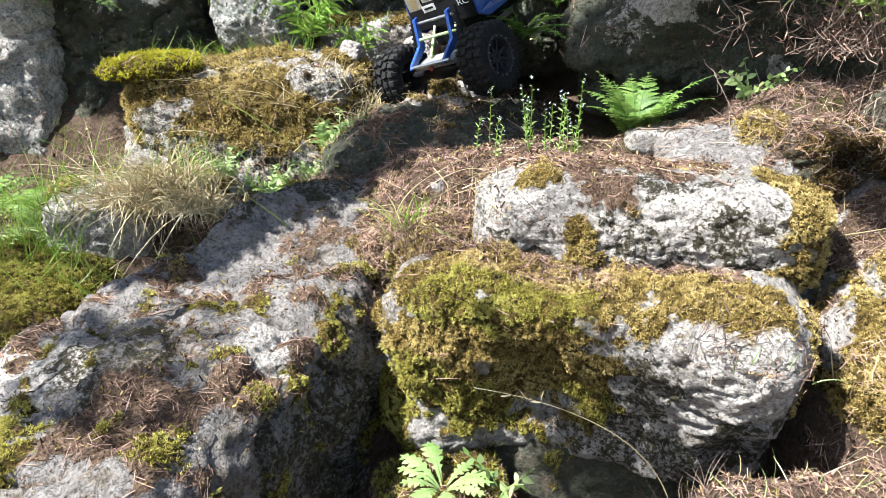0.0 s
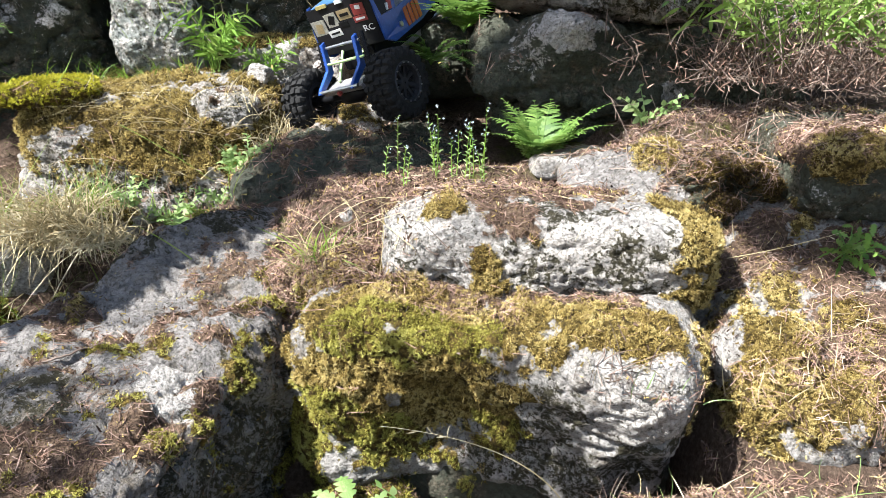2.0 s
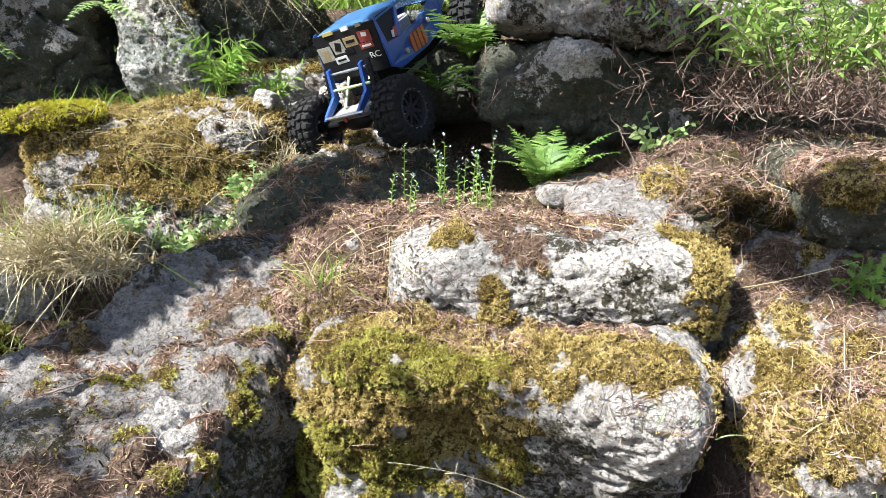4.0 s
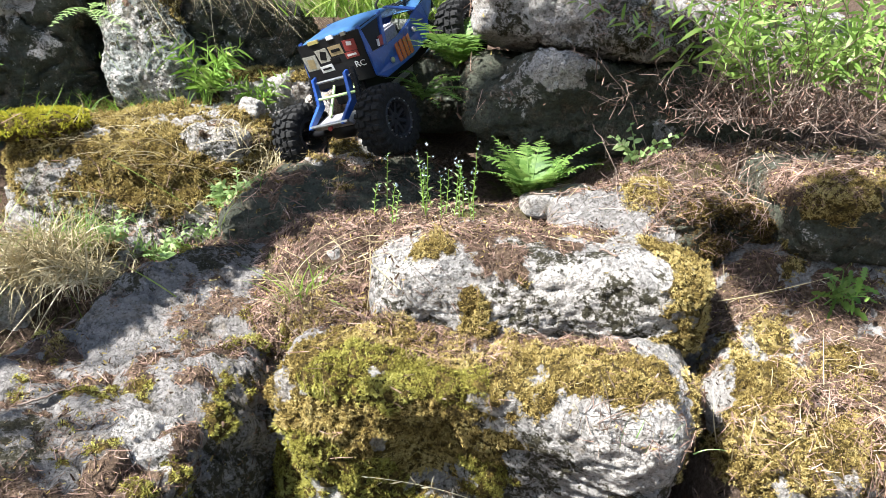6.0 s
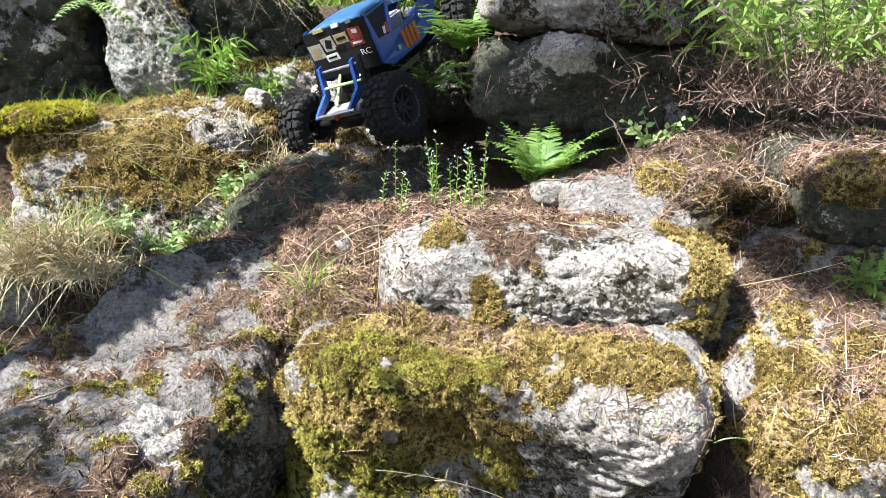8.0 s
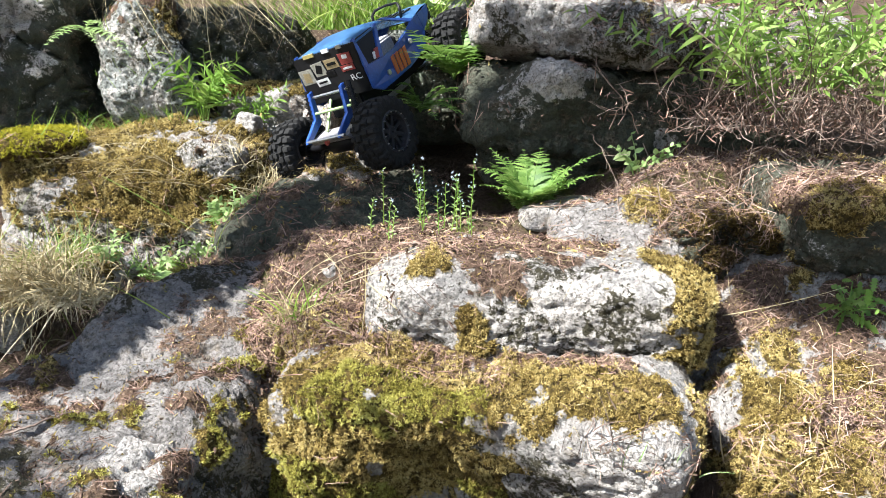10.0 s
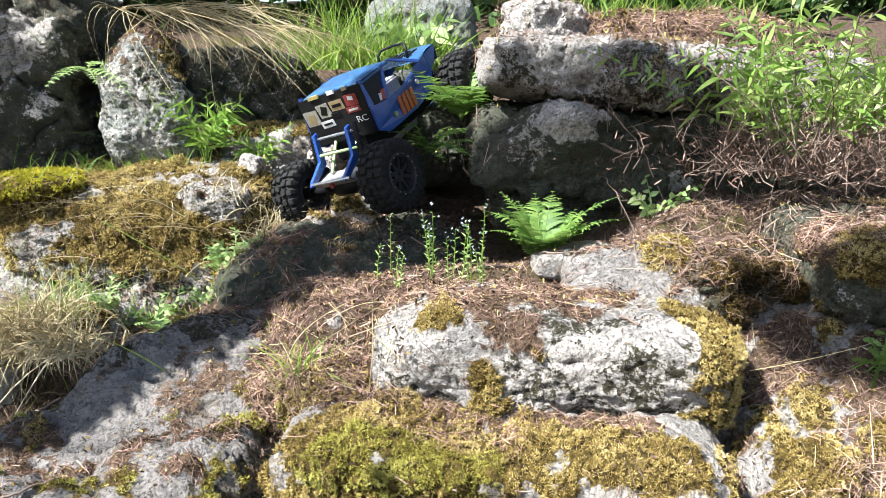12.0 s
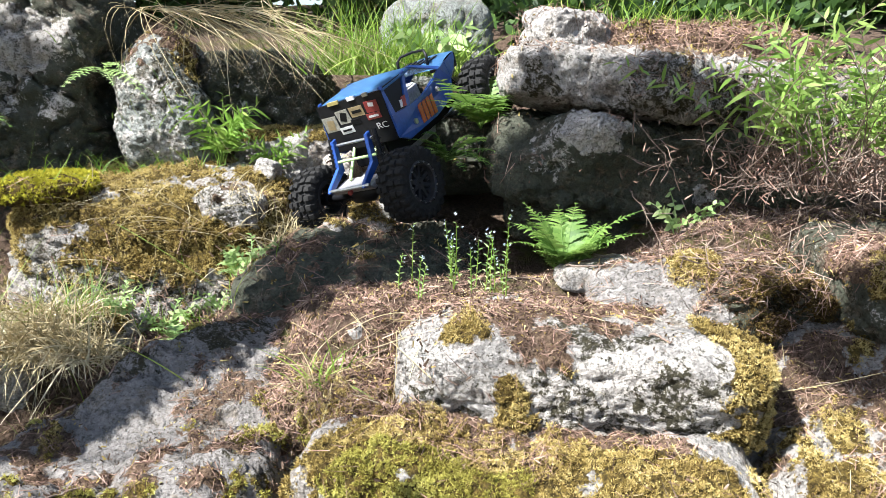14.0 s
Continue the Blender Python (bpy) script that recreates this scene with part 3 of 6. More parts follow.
rock("boulder", "hump of red-brown litter and dead moss on the ledge", (0.74, 1.66, 0.905), (0.28, 0.12, 0.065), (8, 0, -5), 3.5, 60, 1.5, 126, patch=1.0, litter=[(0.6, 1.58, 0.95, 0.12), (0.8, 1.58, 0.95, 0.14)], base=(0.15, 0.6, 0.1, 0.3), mat=STONE_DARK)
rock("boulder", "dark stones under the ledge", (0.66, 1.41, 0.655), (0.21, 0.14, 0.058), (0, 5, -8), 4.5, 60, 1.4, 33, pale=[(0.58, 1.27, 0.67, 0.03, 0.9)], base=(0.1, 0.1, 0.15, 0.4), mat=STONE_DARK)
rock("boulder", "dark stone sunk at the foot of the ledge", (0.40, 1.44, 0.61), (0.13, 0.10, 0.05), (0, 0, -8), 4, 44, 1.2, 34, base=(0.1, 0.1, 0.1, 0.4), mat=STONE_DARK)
rock("rock", "small grey stone at the rim of the litter", (-0.015, 1.075, 0.50), (0.03, 0.022, 0.022), (10, -20, -30), 4, 24, 0.5, 70, base=(0, 0, 0.3, 0.2))
rock("rock", "thin pale slab edge lying in the litter", (0.36, 1.14, 0.575), (0.07, 0.03, 0.02), (0, -4, 10), 4, 24, 0.5, 72, base=(0, 0.1, 0.2, 0.1))
rock("rock", "pale weathered stone in the straw", (0.72, 0.66, 0.36), (0.06, 0.07, 0.04), (10, 0, 20), 4, 36, 0.7, 74, base=(0, 0, 0.7, 0.15))
for sx, sy, sz, sr, sk in ((-0.20, 1.64, 0.66, 0.03, 76), (-0.05, 1.70, 0.665, 0.035, 80), (-0.14, 1.78, 0.70, 0.035, 84)):
    rock("rock", "white broken stone between moss and herbs", (sx, sy, sz), (sr, sr * 0.8, sr * 0.9), (10, 15, 20 * sk), 5, 20, 0.7, sk, base=(0, 0, 0.8, 0.1))
rock("rock", "low stone covered in leaf mould in the cleft", (0.0, 0.77, 0.13), (0.09, 0.07, 0.085), (0, 0, 10), 4, 40, 0.8, 90, tops=0.5, litter=[(0.0, 0.74, 0.2, 0.08)], base=(0.1, 0.3, 0.1, 0.3), mat=STONE_DARK)
for sx, sy, sz, sr, sk in ((0.0, 1.50, 0.585, 0.03, 140), (0.055, 1.53, 0.60, 0.028, 143), (-0.045, 1.45, 0.565, 0.026, 146), (0.03, 1.46, 0.575, 0.022, 149), (0.085, 1.58, 0.62, 0.03, 152)):
    rock("rock", "pale broken stone on the shaded slope", (sx, sy, sz), (sr * 1.2, sr, sr * 0.8), (10, 15, 20 * sk), 5, 20, 0.8, sk, tops=0.5, base=(0, 0.1, 0.6, 0.3))
# back wall on the far side of the hollow
rock("boulder", "pale lichen covered wall block beside a dark crack", (-1.12, 1.84, 0.70), (0.20, 0.22, 0.44), (-13, 0, 16), 6, 60, 1.0, 64, base=(0, 0, 0.75, 0.2), mat=STONE_COOL)
rock("boulder", "tall grey lichen covered wall block", (-0.458, 1.90, 0.76), (0.095, 0.17, 0.165), (-15, -3, 10), 5, 80, 1.25, 36, strata=0.6, crack=0.004, bulge=[(-0.50, 1.78, 0.74, 0.04, -0.02, 0, 0), (-0.42, 1.80, 0.68, 0.05, 0.02, -0.02, 0), (-0.36, 1.82, 0.88, 0.06, -0.03, 0.04, -0.04), (-0.53, 1.80, 0.92, 0.05, 0.02, 0.03, -0.03)], pale=[(-0.48, 1.8, 0.82, 0.09, 1.2), (-0.43, 1.78, 0.70, 0.08, 1.2)], moss=[(-0.38, 1.80, 0.90, 0.05, 0.8)], litter=[(-0.44, 1.84, 0.93, 0.08)], dark=[(-0.40, 1.76, 0.86, 0.07), (-0.52, 1.78, 0.9, 0.05)], base=(0, 0, 0.5, 0.6), mat=STONE_COOL)
rock("boulder", "dark rough wall block under dry grass", (-0.25, 2.02, 0.785), (0.16, 0.18, 0.11), (-6, 4, 6), 4.5, 64, 2.0, 39, crack=0.02, base=(0.05, 0.05, 0.4, 0.5), mat=STONE_DARK)
rock("boulder", "huge dark wall block with lichen patches", (-0.785, 1.965, 0.66), (0.195, 0.22, 0.44), (-8, 0, 4), 6, 84, 1.6, 42, pale=[(-0.70, 1.75, 0.93, 0.10, 0.85), (-0.78, 1.75, 0.80, 0.06, 0.6), (-0.66, 1.75, 0.79, 0.05, 0.6)], base=(0.08, 0, 0.3, 0.4), mat=STONE_DARK)
rock("boulder", "mossy ledge below the wall", (-0.405, 1.70, 0.52), (0.255, 0.27, 0.13), (2, 0, -2), 5, 72, 1.3, 45, lean=(0, 0.32),
     moss=[(-0.6, 1.5, 0.65, 0.13), (-0.4, 1.47, 0.63, 0.11), (-0.27, 1.46, 0.58, 0.10), (-0.5, 1.65, 0.67, 0.2), (-0.15, 1.6, 0.64, 0.1), (-0.33, 1.44, 0.54, 0.07), (-0.42, 1.45, 0.56, 0.08), (-0.25, 1.46, 0.52, 0.07), (-0.2, 1.47, 0.6, 0.08)], dark=[(-0.5, 1.43, 0.5, 0.15, 0.9), (-0.35, 1.46, 0.43, 0.12)], patch=0.5, base=(0.05, 0.1, 0.35, 0.4))
rock("rock", "pad of bright yellow moss on the ledge", (-0.60, 1.52, 0.645), (0.09, 0.07, 0.018), (0, -4, 5), 2.5, 50, 0.5, 47, base=(1.0, 0, 0.2, 0.1), category="moss pad")
TINTED[len(SURFACES) - 1] = MOSS_YELLOW
rock("rock", "pale crusted stone in the mossy ledge", (-0.25, 1.51, 0.606), (0.06, 0.05, 0.04), (0, 8, -5), 3.5, 40, 1.2, 48, patch=1.0, pale=[(-0.25, 1.46, 0.65, 0.03)], base=(0.1, 0.1, 0.35, 0.8))
rock("boulder", "pale broken stone with a yellow moss cap", (-0.60, 1.24, 0.405), (0.09, 0.08, 0.062), (6, 0, 6), 8, 50, 1.0, 50, moss=[(-0.66, 1.24, 0.47, 0.045), (-0.57, 1.27, 0.47, 0.04)], base=(0, 0, 0.65, 0.25))
rock("boulder", "rough mossy stone under the tussock", (-0.45, 1.325, 0.405), (0.085, 0.065, 0.065), (0, 0, -10), 4, 60, 1.1, 51, moss=[(-0.42, 1.3, 0.46, 0.04)], base=(0.1, 0.1, 0.2, 0.5))
rock("boulder", "low hump covered in yellow-green moss", (-0.84, 1.10, 0.28), (0.30, 0.22, 0.10), (0, 0, 10), 3, 60, 1.0, 52, tops=1.0, base=(0.5, 0.1, 0.2, 0.2))
# the hump's shade is partly put into its dark stone colour
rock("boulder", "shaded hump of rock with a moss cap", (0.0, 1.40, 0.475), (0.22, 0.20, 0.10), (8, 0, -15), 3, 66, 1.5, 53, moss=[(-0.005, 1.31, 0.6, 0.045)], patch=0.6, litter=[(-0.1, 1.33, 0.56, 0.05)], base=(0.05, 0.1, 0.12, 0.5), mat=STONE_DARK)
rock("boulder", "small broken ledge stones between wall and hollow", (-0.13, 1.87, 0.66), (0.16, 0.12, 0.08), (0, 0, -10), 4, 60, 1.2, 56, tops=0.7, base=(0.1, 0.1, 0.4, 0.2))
# dark stone colour here stands in for the shade of the hollow
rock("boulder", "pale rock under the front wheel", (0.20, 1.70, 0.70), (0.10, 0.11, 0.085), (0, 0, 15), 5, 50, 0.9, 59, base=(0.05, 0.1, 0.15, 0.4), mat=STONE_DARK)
rock("boulder", "dark rock behind the ledge", (0.2, 2.25, 0.93), (0.16, 0.15, 0.14), (0, 0, 0), 4, 50, 1.2, 62, base=(0.2, 0, 0.15, 0.4), mat=STONE_COOL)

# ---- bmesh helpers ----
def part(name, bm, mat, parent=None, label="", bevel=0.0, shade=False):
    """Links a bmesh as one mesh object under a thing or a part."""
    if bevel:
        bmesh.ops.bevel(bm, geom=list(bm.edges), offset=bevel, segments=2, affect="EDGES", clamp_overlap=True)
    me = bpy.data.meshes.new(name)
    bmesh.ops.recalc_face_normals(bm, faces=list(bm.faces))
    bm.to_mesh(me)
    bm.free()
    if shade:
        me.polygons.foreach_set("use_smooth", np.ones(len(me.polygons), dtype=bool))
    me.materials.append(mat)
    ob = new(name, me)
    if parent:
        ob.parent = parent
    if label:
        ob["label"] = label
    return ob


def add_box(bm, lo, hi, turn=None):
    vs = [bm.verts.new((x, y, z)) for x in (lo[0], hi[0]) for y in (lo[1], hi[1]) for z in (lo[2], hi[2])]
    for f in ((0, 1, 3, 2), (4, 6, 7, 5), (0, 4, 5, 1), (2, 3, 7, 6), (0, 2, 6, 4), (1, 5, 7, 3)):
        bm.faces.new([vs[i] for i in f])
    if turn:
        for v in vs:
            v.co = turn @ v.co
    return vs


def add_prism(bm, pts, y0, y1):
    """A plate: the outline pts in x and z, from y0 to y1 (numbers, or functions of x and z)."""
    fa = y0 if callable(y0) else (lambda x, z: y0)
    fb = y1 if callable(y1) else (lambda x, z: y1)
    a = [bm.verts.new((x, fa(x, z), z)) for x, z in pts]
    b = [bm.verts.new((x, fb(x, z), z)) for x, z in pts]
    bm.faces.new(a)
    bm.faces.new(b[::-1])
    for i in range(len(pts)):
        j = (i + 1) % len(pts)
        bm.faces.new((a[i], b[i], b[j], a[j]))


def add_tube(bm, pts, r, sides=8, cap=True):
    pts = [Vector(p) for p in pts]
    rad = r if isinstance(r, (list, tuple)) else [r] * len(pts)
    rings = []
    up = Vector((0.13, 0.37, 0.92))
    for i, p in enumerate(pts):
        d = (pts[min(i + 1, len(pts) - 1)] - pts[max(i - 1, 0)]).normalized()
        s = d.cross(up)
        s = s.normalized() if s.length > 1e-4 else d.orthogonal().normalized()
        u = s.cross(d)
        rings.append([bm.verts.new(p + rad[i] * (math.cos(a) * s + math.sin(a) * u)) for a in (k * math.tau / sides for k in range(sides))])
    for a, b in zip(rings, rings[1:]):
        for k in range(sides):
            bm.faces.new((a[k], a[(k + 1) % sides], b[(k + 1) % sides], b[k]))
    if cap:
        bm.faces.new(rings[0][::-1])
        bm.faces.new(rings[-1])


def add_lathe(bm, prof, n=40, close=True):
    """Turns the outline prof of (y, radius) round the y axis."""
    rings = [[bm.verts.new((r * math.cos(k * math.tau / n), y, r * math.sin(k * math.tau / n))) for k in range(n)] for y, r in prof]
    pairs = list(zip(rings, rings[1:] + rings[:1])) if close else list(zip(rings, rings[1:]))
    for a, b in pairs:
        for k in range(n):
            bm.faces.new((a[k], a[(k + 1) % n], b[(k + 1) % n], b[k]))


# ---- model car ----
def paint_material(name, sky_sheen):
    m, n, l, b = material(name, 0.38)
    vec = n.new("ShaderNodeTexCoord").outputs["Object"]
    f = noise_tex(n, l, vec, 70, 6, 0.7)
    g = noise_tex(n, l, vec, 420, 3, 0.7)
    col = ramp(n, l, f, [(0.3, (0.008, 0.032, 0.17)), (0.6, (0.013, 0.06, 0.27)), (0.8, (0.03, 0.13, 0.36))])
    scuff = step(n, l, calc(n, l, "ADD", calc(n, l, "MULTIPLY", f, 0.5), calc(n, l, "MULTIPLY", g, 0.5)), 0.58, 0.70)
    col = mix(n, l, calc(n, l, "MULTIPLY", scuff, 0.35 if sky_sheen < 0.1 else 0.7), col, (0.40, 0.46, 0.50))
    # sky sheen put into the colour: blue mixed towards sky blue
    col = mix(n, l, sky_sheen, col, (0.16, 0.42, 0.62))
    l.new(col, b.inputs["Base Color"])
    l.new(calc(n, l, "ADD", calc(n, l, "MULTIPLY", scuff, 0.3), 0.34), b.inputs["Roughness"])
    b.inputs["Coat Weight"].default_value = 0.35
    b.inputs["Coat Roughness"].default_value = 0.2
    return m


PAINT = paint_material("blue_car_paint", 0.02)
# same paint, lightened as if reflecting the sky
SKYLIT_PAINT = paint_material("blue_paint_with_sky_sheen", 0.35)
RUBBER = plain("tyre_rubber", (0.014, 0.0137, 0.013), 0.85, 0, 0.6, 160, 0.0006, 0.2)
BLACK = plain("black_plastic", (0.007, 0.007, 0.008), 0.45, 0, 0.4, 120, 0.0, 0.2)
DARK_STEEL = plain("dark_rim_metal", (0.03, 0.03, 0.033), 0.45, 0.3, 0.4, 150, 0.0, 0.3)
STEEL = plain("bare_steel", (0.5, 0.5, 0.52), 0.35, 1.0, 0.2, 150)
ALU = plain("scuffed_grey_skid", (0.26, 0.25, 0.26), 0.5, 0.3, 0.3, 200)
LIME = plain("lime_links", (0.36, 0.50, 0.22), 0.45, 0.2, 0.2, 90)
ORANGE = plain("orange_decal", (0.38, 0.10, 0.035), 0.5, 0, 0.2, 150)
CREAM = plain("cream_decal", (0.30, 0.29, 0.24), 0.5, 0, 0.4, 250)
TAN = plain("tan_decal", (0.30, 0.23, 0.12), 0.5, 0, 0.25, 250)
RED = plain("red_decal", (0.24, 0.035, 0.03), 0.5, 0, 0.25, 250)
YELLOW = plain("yellow_decal", (0.36, 0.29, 0.10), 0.5, 0, 0.25, 250)
WHITE = plain("white_decal", (0.6, 0.6, 0.58), 0.5, 0, 0.15, 250)
GLASS, gn, gl, gb = material("tinted_pane", 0.08)
gb.inputs["Base Color"].default_value = (0.35, 0.38, 0.40, 1)
gb.inputs["Transmission Weight"].default_value = 0.9
gb.inputs["IOR"].default_value = 1.2

CAR = Matrix(((0.5443, -0.7328, -0.4084, 0.0972), (0.7573, 0.6386, -0.1366, 1.5771), (0.361, -0.2349, 0.9025, 0.7306), (0, 0, 0, 1)))
CAR = Matrix.Translation(CAR.translation) @ CAR.to_quaternion().to_matrix().to_4x4()


def tyre_mesh(bm, r=0.066, w=0.056):
    """One moulded tyre: a round carcass whose tread and shoulders rise into lugs."""
    h, n, lugs = w / 2, 176, 22
    prof = [(-0.80, 0.56, 0), (-1.0, 0.60, 0), (-1.04, 0.72, 0), (-1.02, 0.76, 3), (-1.0, 0.84, 3), (-0.97, 0.89, 2), (-0.80, 0.915, 2), (-0.60, 0.925, 2), (-0.56, 0.93, 0), (-0.52, 0.93, 0), (-0.48, 0.932, 1), (-0.28, 0.938, 1), (-0.08, 0.94, 1), (-0.04, 0.94, 0)]
    prof += [(-y, k, t) for y, k, t in prof[::-1]]
    rings = []
    for y, k, t in prof:
        ring = []
        for a in range(n):
            u = (a / n * lugs + (0.5 if y > 0 else 0.0) + (abs(y) * 0.35 if t == 1 else 0.12)) % 1.0
            up = t in (1, 2) and u < 0.62 or t == 3 and u < 0.5
            rad, out = r * k + (0.0052 if up and t < 3 else 0), h * y * (1.05 if up and t == 3 else 1.0)
            ring.append(bm.verts.new((rad * math.cos(a * math.tau / n), out, rad * math.sin(a * math.tau / n))))
        rings.append(ring)
    for a, b in zip(rings, rings[1:] + rings[:1]):
        for k in range(n):
            bm.faces.new((a[k], a[(k + 1) % n], b[(k + 1) % n], b[k]))


def wheel(car, x, y, z, turned, first=None):
    """Hub carrying tyre and rim; the outer face looks to the car's side."""
    side = 1 if y > 0 else -1
    bm = bmesh.new()
    add_lathe(bm, [(-0.02, 0.004), (-0.02, 0.011), (0.012, 0.011), (0.017, 0.007), (0.017, 0.004)], 16)
    hub = part("wheel", bm, BLACK, car, "chunky lugged wheel with dark beadlock rim")
    hub.matrix_local = pose(x, y, z, 0, turned, 0 if side > 0 else 180)
    bm = bmesh.new()
    tyre_mesh(bm)
    part("tyre", bm, RUBBER, hub, "dusty black lugged rubber tyre")
    bm = bmesh.new()
    add_lathe(bm, [(-0.024, 0.030), (-0.024, 0.038), (0.020, 0.0385), (0.027, 0.0395), (0.0285, 0.036), (0.027, 0.0325), (0.016, 0.031), (0.012, 0.030)], 40)
    for k in range(8):
        t = pose(0, 0, 0, 0, k * 45, 0)
        add_box(bm, (-0.0032, 0.010, 0.008), (0.0032, 0.0185, 0.032), t)
        add_box(bm, (-0.0075, 0.013, 0.022), (-0.0045, 0.018, 0.0315), t @ pose(0, 0, 0, 0, -8, 0))
        add_box(bm, (0.0045, 0.013, 0.022), (0.0075, 0.018, 0.0315), t @ pose(0, 0, 0, 0, 8, 0))
    add_lathe(bm, [(0.004, 0.002), (0.004, 0.013), (0.016, 0.013), (0.019, 0.010), (0.019, 0.002)], 20)
    rim = part("rim", bm, DARK_STEEL, hub, "dark metal rim with eight spokes")
    for k in range(16):
        bm = bmesh.new()
        t = pose(0, 0, 0, 0, k * 22.5, 0)
        bmesh.ops.create_cone(bm, cap_ends=True, segments=6, radius1=0.0013, radius2=0.0013, depth=0.004, matrix=t @ pose(0, 0.0285, 0.0358, 90, 0, 0))
        part("bolt", bm, STEEL, hub)
    return hub


def shock(car, top, low, label="black coil-over shock"):
    top, low = Vector(top), Vector(low)
    bm = bmesh.new()
    add_tube(bm, [top, top.lerp(low, 0.55)], 0.0052, 10)
    add_tube(bm, [top.lerp(low, 0.5), low], 0.0022, 8)
    body = part("shock_absorber", bm, BLACK, car, label)
    bm = bmesh.new()
    d = (low - top).normalized()
    s = d.orthogonal().normalized()
    u = d.cross(s)
    pts = []
    for i in range(91):
        a = i / 90
        pts.append(top.lerp(low, 0.12 + 0.78 * a) + 0.0078 * (math.cos(a * 9 * math.tau) * s + math.sin(a * 9 * math.tau) * u))
    add_tube(bm, pts, 0.0011, 5)
    part("coil_spring", bm, BLACK, body)


def half_width(x, z):
    w = 0.068 - 0.024 * float(smooth(np.array(x), 0.06, 0.2))
    return w - max(0.0, z - 0.10) * 0.10


def model_car():
    car = new("model_car")
    tagged(car, "blue radio-controlled crawler truck climbing nose up on rocks", "model car")
    car.matrix_world = CAR
    # roof: crowned panel with rounded rim
    bm = bmesh.new()
    nx, ny = 14, 12
    grid = []
    for i in range(nx + 1):
        x = -0.132 + 0.120 * i / nx
        row = []
        for j in range(ny + 1):
            v = 2 * j / ny - 1
            edge = max(abs(v), abs(2 * i / nx - 1)) ** 6
            row.append(bm.verts.new((x, v * 0.0655, 0.1565 + 0.004 * (1 - v * v) + 0.004 * i / nx - 0.007 * edge)))
        grid.append(row)
    for i in range(nx):
        for j in range(ny):
            bm.faces.new((grid[i][j], grid[i + 1][j], grid[i + 1][j + 1], grid[i][j + 1]))
    bmesh.ops.solidify(bm, geom=list(bm.faces), thickness=0.003)
    part("roof", bm, SKYLIT_PAINT, car, "blue roof with bright sky sheen painted in", shade=True)
    # side shells with open windows
    for s in (-1, 1):
        bm = bmesh.new()
        out = lambda x, z: s * half_width(x, z)
        inn = lambda x, z: s * (half_width(x, z) - 0.004)
        add_prism(bm, [(-0.140, 0.060), (-0.137, 0.104), (-0.070, 0.098), (-0.020, 0.098), (0.030, 0.108), (0.078, 0.122), (0.120, 0.122), (0.120, 0.085), (0.085, 0.055), (0.0, 0.046), (-0.110, 0.044)], inn, out)
        add_prism(bm, [(0.120, 0.085), (0.120, 0.122), (0.165, 0.119), (0.200, 0.124), (0.190, 0.108), (0.165, 0.092)], inn, out)
        part("side_panel", bm, PAINT, car, "blue side panel with lettering and decals", 0.0012)
        for pts in ([(-0.137, 0.104), (-0.131, 0.158), (-0.120, 0.158), (-0.122, 0.1015)], [(-0.085, 0.099), (-0.048, 0.158), (-0.036, 0.159), (-0.070, 0.098)],
                    [(-0.026, 0.160), (-0.010, 0.159), (0.088, 0.122), (0.070, 0.120)]):
            bm = bmesh.new()
            add_prism(bm, pts, inn, out)
            part("pillar", bm, PAINT, car, bevel=0.001)
        bm = bmesh.new()
        add_prism(bm, [(-0.120, 0.103), (-0.117, 0.155), (-0.052, 0.156), (-0.086, 0.101)], lambda x, z: s * (half_width(x, z) - 0.003), lambda x, z: s * (half_width(x, z) - 0.002))
        part("quarter_window", bm, BLACK, car)
    # hood with rounded nose, and the cowl
    bm = bmesh.new()
    rows = []
    for i in range(9):
        x = 0.070 + 0.130 * i / 8
        w = half_width(x, 0.12)
        z = 0.121 + 0.003 * math.sin(i / 8 * 3.1) + 0.003 * i / 8
        rows.append([bm.verts.new((x, w * v, z + 0.004 * (1 - v * v))) for v in (-1, -0.85, -0.4, 0, 0.4, 0.85, 1)])
    for a, b in zip(rows, rows[1:]):
        for k in range(6):
            bm.faces.new((a[k], b[k], b[k + 1], a[k + 1]))
    bmesh.ops.solidify(bm, geom=list(bm.faces), thickness=0.003)
    # hood shares the roof's painted-in sky sheen
    part("hood", bm, SKYLIT_PAINT, car, "scuffed blue hood", shade=True)
    bm = bmesh.new()
    add_prism(bm, [(0.192, 0.100), (0.196, 0.122), (0.200, 0.122), (0.196, 0.100)], -0.042, 0.042)
    part("grille", bm, BLACK, car)
    bm = bmesh.new()
    for y in (-0.026, -0.012, 0.002, 0.016, 0.028):
        add_box(bm, (0.12, y, 0.1295), (0.165, y + 0.007, 0.1315))
    part("hood_vent", bm, BLACK, car)
    # windscreen and rear panel with decals
    bm = bmesh.new()
    add_prism(bm, [(-0.016, 0.157), (-0.014, 0.158), (0.080, 0.1225), (0.078, 0.1215)], -0.058, 0.058)
    screen = part("windscreen", bm, GLASS, car)
    screen.visible_shadow = False
    bm = bmesh.new()
    add_prism(bm, [(-0.1345, 0.154), (-0.131, 0.154), (-0.138, 0.058), (-0.1415, 0.058)], -0.0645, 0.0645)
    rear = part("rear_panel", bm, BLACK, car, "black rear panel covered in small stickers", 0.001)

    def sticker(y, z, w, h, m, roll=0, depth=0.0008):
        bm = bmesh.new()
        x = -0.1345 - (0.154 - z) * 0.073
        t = Matrix.Translation((x - 0.0009, y, z)) @ pose(0, 0, 0, roll, -4.2, 0)
